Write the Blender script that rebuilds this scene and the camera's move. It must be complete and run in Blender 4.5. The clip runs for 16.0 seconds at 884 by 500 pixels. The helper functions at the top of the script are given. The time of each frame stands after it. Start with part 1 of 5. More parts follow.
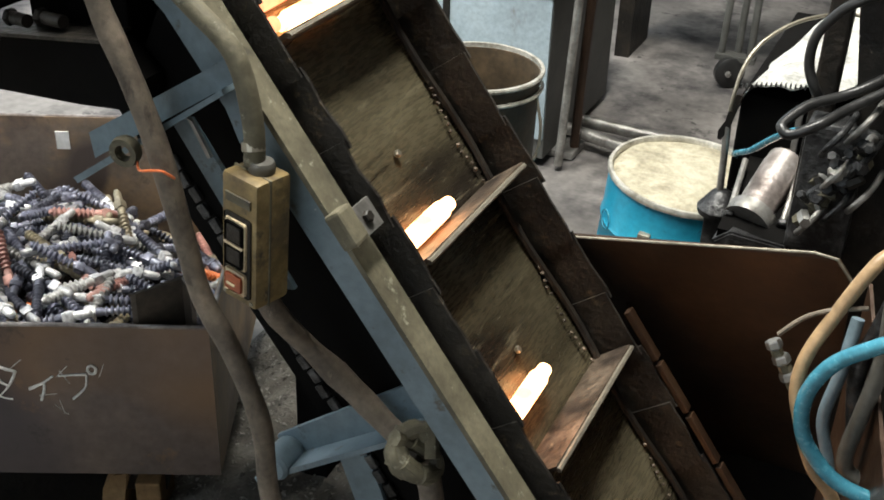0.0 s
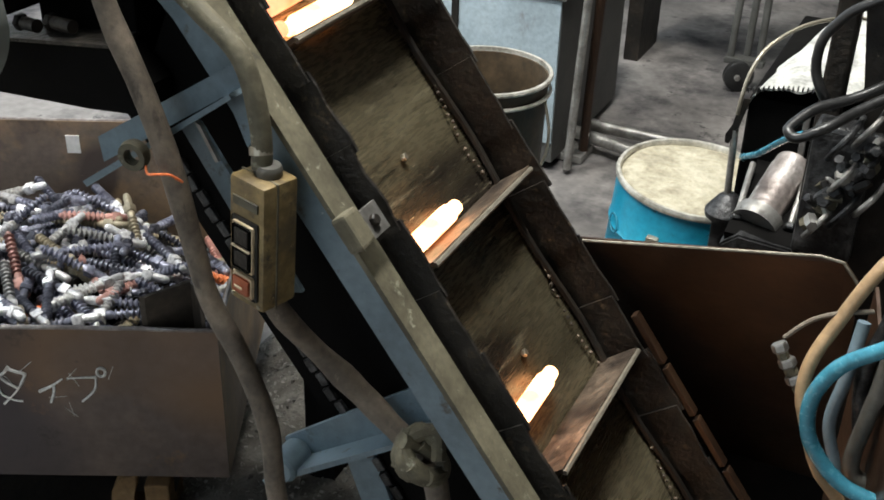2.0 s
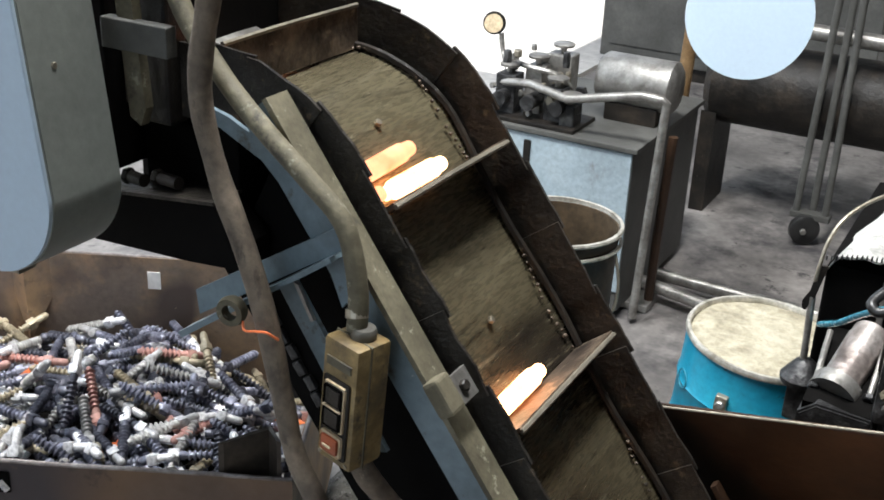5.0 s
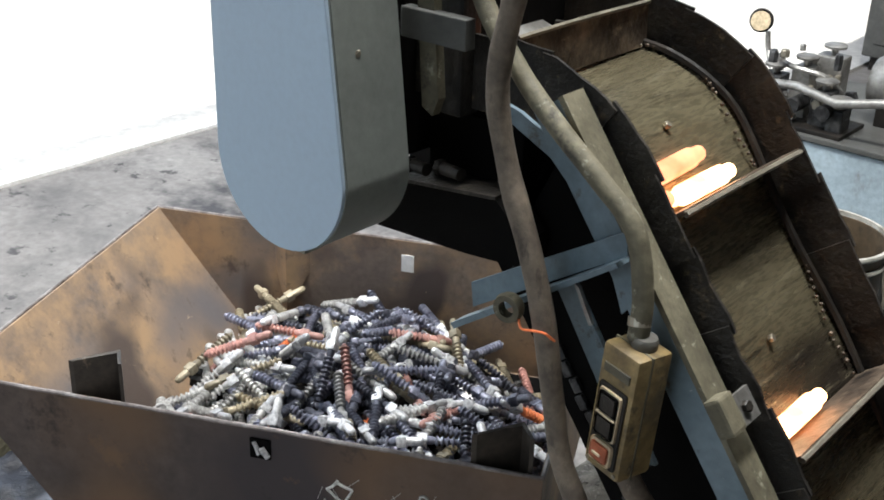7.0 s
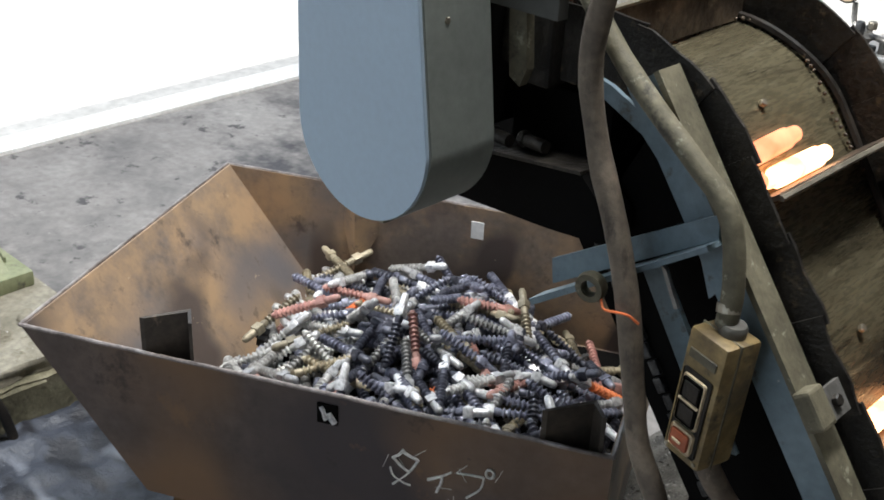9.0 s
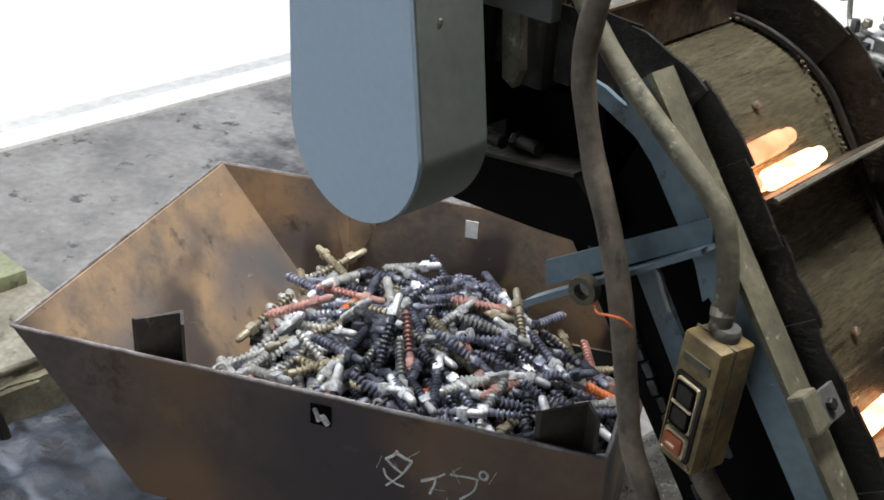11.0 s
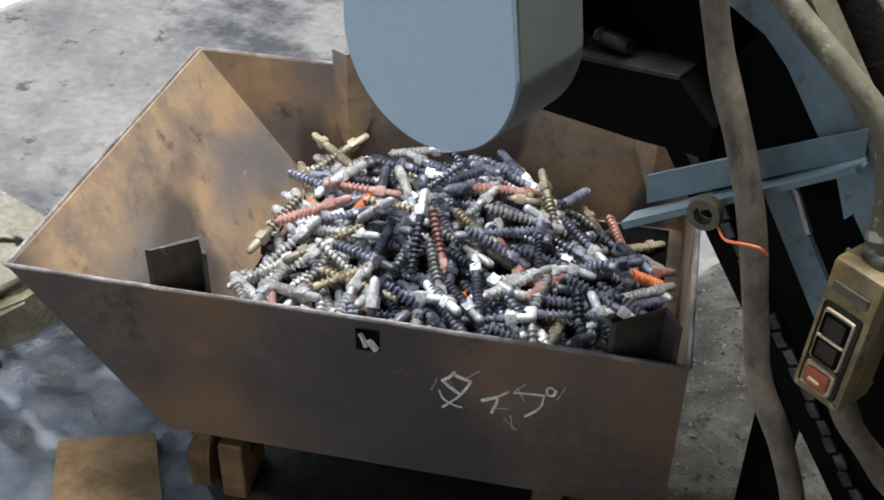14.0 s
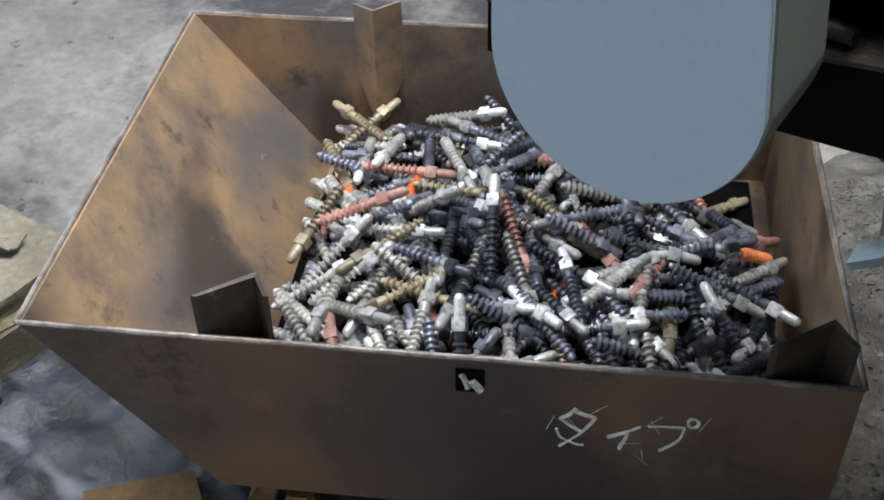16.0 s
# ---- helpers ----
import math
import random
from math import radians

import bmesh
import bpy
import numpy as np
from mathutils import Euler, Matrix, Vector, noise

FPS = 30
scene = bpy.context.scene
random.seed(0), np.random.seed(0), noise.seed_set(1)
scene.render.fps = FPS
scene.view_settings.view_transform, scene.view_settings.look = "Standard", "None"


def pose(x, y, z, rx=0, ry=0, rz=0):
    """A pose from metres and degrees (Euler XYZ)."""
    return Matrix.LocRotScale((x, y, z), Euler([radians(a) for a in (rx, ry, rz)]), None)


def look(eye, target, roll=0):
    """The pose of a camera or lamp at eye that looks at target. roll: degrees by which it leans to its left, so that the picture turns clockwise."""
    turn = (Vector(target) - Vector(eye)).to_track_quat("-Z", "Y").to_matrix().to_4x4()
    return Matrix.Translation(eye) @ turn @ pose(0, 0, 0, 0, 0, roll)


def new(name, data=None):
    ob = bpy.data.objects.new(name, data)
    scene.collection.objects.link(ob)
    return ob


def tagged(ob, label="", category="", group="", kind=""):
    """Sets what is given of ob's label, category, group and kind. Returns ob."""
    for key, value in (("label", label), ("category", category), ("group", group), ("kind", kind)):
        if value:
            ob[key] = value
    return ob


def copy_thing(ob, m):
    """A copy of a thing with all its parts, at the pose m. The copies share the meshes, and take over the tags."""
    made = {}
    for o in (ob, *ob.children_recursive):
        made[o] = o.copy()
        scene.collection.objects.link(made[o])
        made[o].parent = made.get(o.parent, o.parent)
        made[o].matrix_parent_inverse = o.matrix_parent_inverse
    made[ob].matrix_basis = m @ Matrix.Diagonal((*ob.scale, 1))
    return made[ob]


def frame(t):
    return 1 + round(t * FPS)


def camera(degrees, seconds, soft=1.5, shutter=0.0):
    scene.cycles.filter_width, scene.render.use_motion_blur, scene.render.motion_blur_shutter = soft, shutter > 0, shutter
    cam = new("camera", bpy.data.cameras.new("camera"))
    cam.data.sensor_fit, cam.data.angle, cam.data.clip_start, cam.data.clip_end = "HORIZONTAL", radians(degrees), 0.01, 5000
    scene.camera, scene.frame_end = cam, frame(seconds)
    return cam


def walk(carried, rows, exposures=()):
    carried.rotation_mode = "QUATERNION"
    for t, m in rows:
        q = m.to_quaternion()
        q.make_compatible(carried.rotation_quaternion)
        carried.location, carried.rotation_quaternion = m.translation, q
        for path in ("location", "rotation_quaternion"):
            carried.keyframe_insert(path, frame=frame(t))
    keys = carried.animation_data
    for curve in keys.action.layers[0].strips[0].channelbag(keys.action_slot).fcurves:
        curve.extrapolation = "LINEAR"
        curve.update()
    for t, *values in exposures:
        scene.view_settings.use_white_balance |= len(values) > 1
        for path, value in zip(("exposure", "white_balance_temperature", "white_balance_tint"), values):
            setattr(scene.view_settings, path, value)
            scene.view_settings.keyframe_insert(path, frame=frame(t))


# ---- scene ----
cam = camera(42.0, 16.0, soft=1.75)
BIN_TURN = 26.5
PATH = [
    (0, 0.001, 0.005, 1.650, 59.73, -1.74, -0.37),
    (0.5, 0.001, -0.000, 1.651, 60.01, -1.54, -0.02),
    (1, 0.000, 0.000, 1.650, 59.80, -1.67, 0.00),
    (1.5, 0.005, -0.001, 1.652, 59.90, -1.56, 0.08),
    (2, 0.006, -0.001, 1.653, 59.90, -1.49, 0.08),
    (2.5, -0.002, -0.002, 1.653, 60.54, -1.49, 0.65),
    (3, -0.013, -0.004, 1.660, 62.59, -2.19, 1.17),
    (5.5, -0.065, 0.003, 1.708, 66.53, -1.92, 5.18),
    (6, -0.088, 0.008, 1.707, 66.24, -1.36, 8.72),
    (6.5, -0.116, 0.014, 1.708, 65.67, -1.57, 11.78),
    (7, -0.137, 0.020, 1.706, 65.07, -1.86, 14.82),
    (7.5, -0.175, 0.033, 1.722, 63.87, -2.31, 16.27),
    (8, -0.167, 0.030, 1.707, 63.31, -2.15, 18.11),
    (8.5, -0.196, 0.047, 1.721, 62.83, -2.56, 17.50),
    (9, -0.179, 0.049, 1.707, 62.88, -2.55, 18.27),
    (11.5, -0.183, 0.063, 1.713, 62.44, -2.66, 17.95),
    (12, -0.196, 0.071, 1.711, 61.53, -2.55, 17.75),
    (12.5, -0.227, 0.092, 1.717, 59.19, -2.29, 16.93),
    (13, -0.284, 0.112, 1.726, 57.03, -2.72, 14.85),
    (13.5, -0.381, 0.147, 1.717, 56.33, -3.19, 12.95),
    (14, -0.426, 0.230, 1.714, 54.32, -0.85, 12.84),
    (14.5, -0.445, 0.360, 1.695, 53.59, -1.22, 14.96),
    (15, -0.500, 0.473, 1.685, 50.81, -0.45, 17.32),
    (15.5, -0.611, 0.505, 1.685, 49.97, -0.51, 12.70),
    (16, -0.713, 0.545, 1.663, 48.83, 0.95, 7.65),
]
EXPOSURES = [(0.0, 0.46, 6800, 6), (1.6, 0.42, 6800, 6), (2.5, 0.15, 6250, 7), (3.2, 0.2, 6250, 7), (5.5, 0.46, 6350, 9), (6.0, 0.45, 6300, 9), (7.0, 0.34, 6350, 8), (8.0, 0.08, 6350, 8), (12.5, 0.07, 6250, 8), (13.5, 0.3, 6250, 8), (15.0, 0.24, 6250, 8), (16.0, 0.0, 6300, 8)]
W = [(t, pose(x * 0.899 - y * 0.438, x * 0.438 + y * 0.899, z, rx, ry, rz + 25.97)) for t, x, y, z, rx, ry, rz in PATH]
walk(cam, W, exposures=EXPOSURES)

# ---- world and light ----
world = bpy.data.worlds.new("sky")
scene.world = world
world.use_nodes = True
wn = world.node_tree
sky = wn.nodes.new("ShaderNodeTexSky")
sky.sky_type, sky.sun_disc = "NISHITA", False
sky.sun_elevation, sky.sun_rotation = radians(78), radians(180)
wn.links.new(sky.outputs[0], wn.nodes["Background"].inputs[0])
wn.nodes["Background"].inputs[1].default_value = 0.05


def lamp(name, kind, m, energy, colour, **more):
    data = bpy.data.lights.new(name, kind)
    data.energy, data.color = energy, colour
    if kind == "AREA":
        data.shape = "RECTANGLE"
        data.size, data.size_y = more["size"]
    if kind == "SUN":
        data.angle = radians(more["angle"])
    ob = new(name, data)
    ob.matrix_world = m
    return ob


lamp("sun", "SUN", look((0, -2.0, 10.0), (0, 0, 0)), 4.5, (1.0, 0.96, 0.90), angle=0.5)
# daylight in the wide doors and in the door behind the operator's stand
lamp("west_door_daylight", "AREA", look((-4.2, 2.0, 2.3), (0.0, 2.0, 1.2)), 76, (0.86, 0.93, 1.0), size=(4.6, 3.4))
lamp("yard_door_daylight", "AREA", look((-2.5, 6.6, 2.3), (0.0, 4.0, 0.6)), 14, (0.90, 0.95, 1.0), size=(3.6, 3.4))
lamp("rear_door_daylight", "AREA", look((-1.9, -2.95, 2.3), (-1.2, 1.2, 0.9)), 31, (0.80, 0.90, 1.0), size=(3.6, 3.2))
# three overhead lamps added to brighten belt, bin and drum; their source is unseen
lamp("added_near_overhead", "AREA", look((-0.75, 1.45, 4.93), (-0.75, 1.45, 0.0)), 225, (1.0, 0.985, 0.965), size=(0.6, 1.3))
lamp("added_bin_overhead", "AREA", look((-2.25, 1.05, 4.93), (-2.25, 1.05, 0.0)), 190, (1.0, 0.985, 0.97), size=(0.6, 1.0))
lamp("added_far_overhead", "AREA", look((0.1, 3.4, 4.93), (0.1, 3.4, 0.0)), 17, (1.0, 0.97, 0.93), size=(1.0, 1.4))

# ---- materials ----


def mat(name, base, dark=None, light=None, rough=0.6, metal=0.0, scale=6.0, fine=60.0, bump=0.15, rvar=0.15, vary=0.0, stretch=None, amount=0.5, scuffs=(), spec=0.5):
    m = bpy.data.materials.new(name)
    m.use_nodes = True
    nt = m.node_tree
    N, L = nt.nodes, nt.links
    bsdf = N["Principled BSDF"]
    dark = dark or tuple(c * 0.55 for c in base)
    light = light or tuple(min(1, c * 1.35) for c in base)
    tc = N.new("ShaderNodeTexCoord")
    vec = tc.outputs["Object"]
    if stretch:
        mp = N.new("ShaderNodeMapping")
        mp.inputs["Scale"].default_value = stretch
        L.new(vec, mp.inputs["Vector"])
        vec = mp.outputs[0]

    def noise_node(s, detail, rgh=0.6):
        n = N.new("ShaderNodeTexNoise")
        n.inputs["Scale"].default_value, n.inputs["Detail"].default_value, n.inputs["Roughness"].default_value = s, detail, rgh
        L.new(vec, n.inputs["Vector"])
        return n.outputs["Fac"]

    def ramp(fac, stops):
        r = N.new("ShaderNodeValToRGB")
        e = r.color_ramp.elements
        while len(e) < len(stops):
            e.new(0.5)
        for el, (p, c) in zip(e, stops):
            el.position, el.color = p, (*c, 1)
        L.new(fac, r.inputs[0])
        return r.outputs[0]

    big, small = noise_node(scale, 5), noise_node(fine, 4)
    spread = 0.5 - 0.32 * amount
    col = ramp(big, [(0.5 - spread, dark), (0.5, base), (0.5 + spread, light)])
    grain = ramp(small, [(0.3, (0.7, 0.7, 0.7)), (0.7, (1.25, 1.25, 1.25))])
    mul = N.new("ShaderNodeMix")
    mul.data_type, mul.blend_type = "RGBA", "MULTIPLY"
    mul.inputs["Factor"].default_value = amount
    L.new(col, mul.inputs["A"])
    L.new(grain, mul.inputs["B"])
    out = mul.outputs["Result"]
    for colour, s_scale, low, high, s_stretch, *soft in scuffs:
        mp = N.new("ShaderNodeMapping")
        mp.inputs["Scale"].default_value = s_stretch
        mp.inputs["Location"].default_value = (s_scale * 0.37, 1.7, low * 9)
        L.new(tc.outputs["Object"], mp.inputs["Vector"])
        n = N.new("ShaderNodeTexNoise")
        n.inputs["Scale"].default_value, n.inputs["Detail"].default_value, n.inputs["Roughness"].default_value = s_scale, (1.5 if soft else 6), (0.4 if soft else 0.72)
        L.new(mp.outputs[0], n.inputs["Vector"])
        mr = N.new("ShaderNodeMapRange")
        mr.inputs["From Min"].default_value, mr.inputs["From Max"].default_value = low, high
        L.new(n.outputs["Fac"], mr.inputs["Value"])
        mx = N.new("ShaderNodeMix")
        mx.data_type = "RGBA"
        L.new(mr.outputs[0], mx.inputs["Factor"])
        L.new(out, mx.inputs["A"])
        mx.inputs["B"].default_value = (*colour, 1)
        out = mx.outputs["Result"]
    if vary:
        info = N.new("ShaderNodeObjectInfo")
        hsv = N.new("ShaderNodeHueSaturation")
        mr = N.new("ShaderNodeMapRange")
        mr.inputs["To Min"].default_value, mr.inputs["To Max"].default_value = 1 - vary, 1 + vary
        L.new(info.outputs["Random"], mr.inputs["Value"])
        L.new(mr.outputs[0], hsv.inputs["Value"])
        L.new(out, hsv.inputs["Color"])
        out = hsv.outputs[0]
    L.new(out, bsdf.inputs["Base Color"])
    rr = N.new("ShaderNodeMapRange")
    rr.inputs["To Min"].default_value, rr.inputs["To Max"].default_value = max(0.05, rough - rvar), min(1, rough + rvar)
    L.new(small, rr.inputs["Value"])
    L.new(rr.outputs[0], bsdf.inputs["Roughness"])
    bsdf.inputs["Metallic"].default_value = metal
    bsdf.inputs["Specular IOR Level"].default_value = spec
    if bump:
        b = N.new("ShaderNodeBump")
        b.inputs["Strength"].default_value, b.inputs["Distance"].default_value = bump, 0.01
        add = N.new("ShaderNodeMath")
        L.new(small, add.inputs[0])
        L.new(big, add.inputs[1])
        L.new(add.outputs[0], b.inputs["Height"])
        L.new(b.outputs[0], bsdf.inputs["Normal"])
    return m


def glow(name, colour, strength, edge):
    m = mat(name, (0.3, 0.12, 0.06), rough=0.7)
    nt = m.node_tree
    bsdf = nt.nodes["Principled BSDF"]
    n = nt.nodes.new("ShaderNodeTexNoise")
    n.inputs["Scale"].default_value = 22
    r = nt.nodes.new("ShaderNodeValToRGB")
    r.color_ramp.elements[0].position, r.color_ramp.elements[0].color = 0.35, (*edge, 1)
    r.color_ramp.elements[1].position, r.color_ramp.elements[1].color = 0.6, (*colour, 1)
    tc = nt.nodes.new("ShaderNodeTexCoord")
    nt.links.new(tc.outputs["Object"], n.inputs["Vector"])
    nt.links.new(n.outputs["Fac"], r.inputs[0])
    nt.links.new(r.outputs[0], bsdf.inputs["Emission Color"])
    bsdf.inputs["Emission Strength"].default_value = strength
    return m


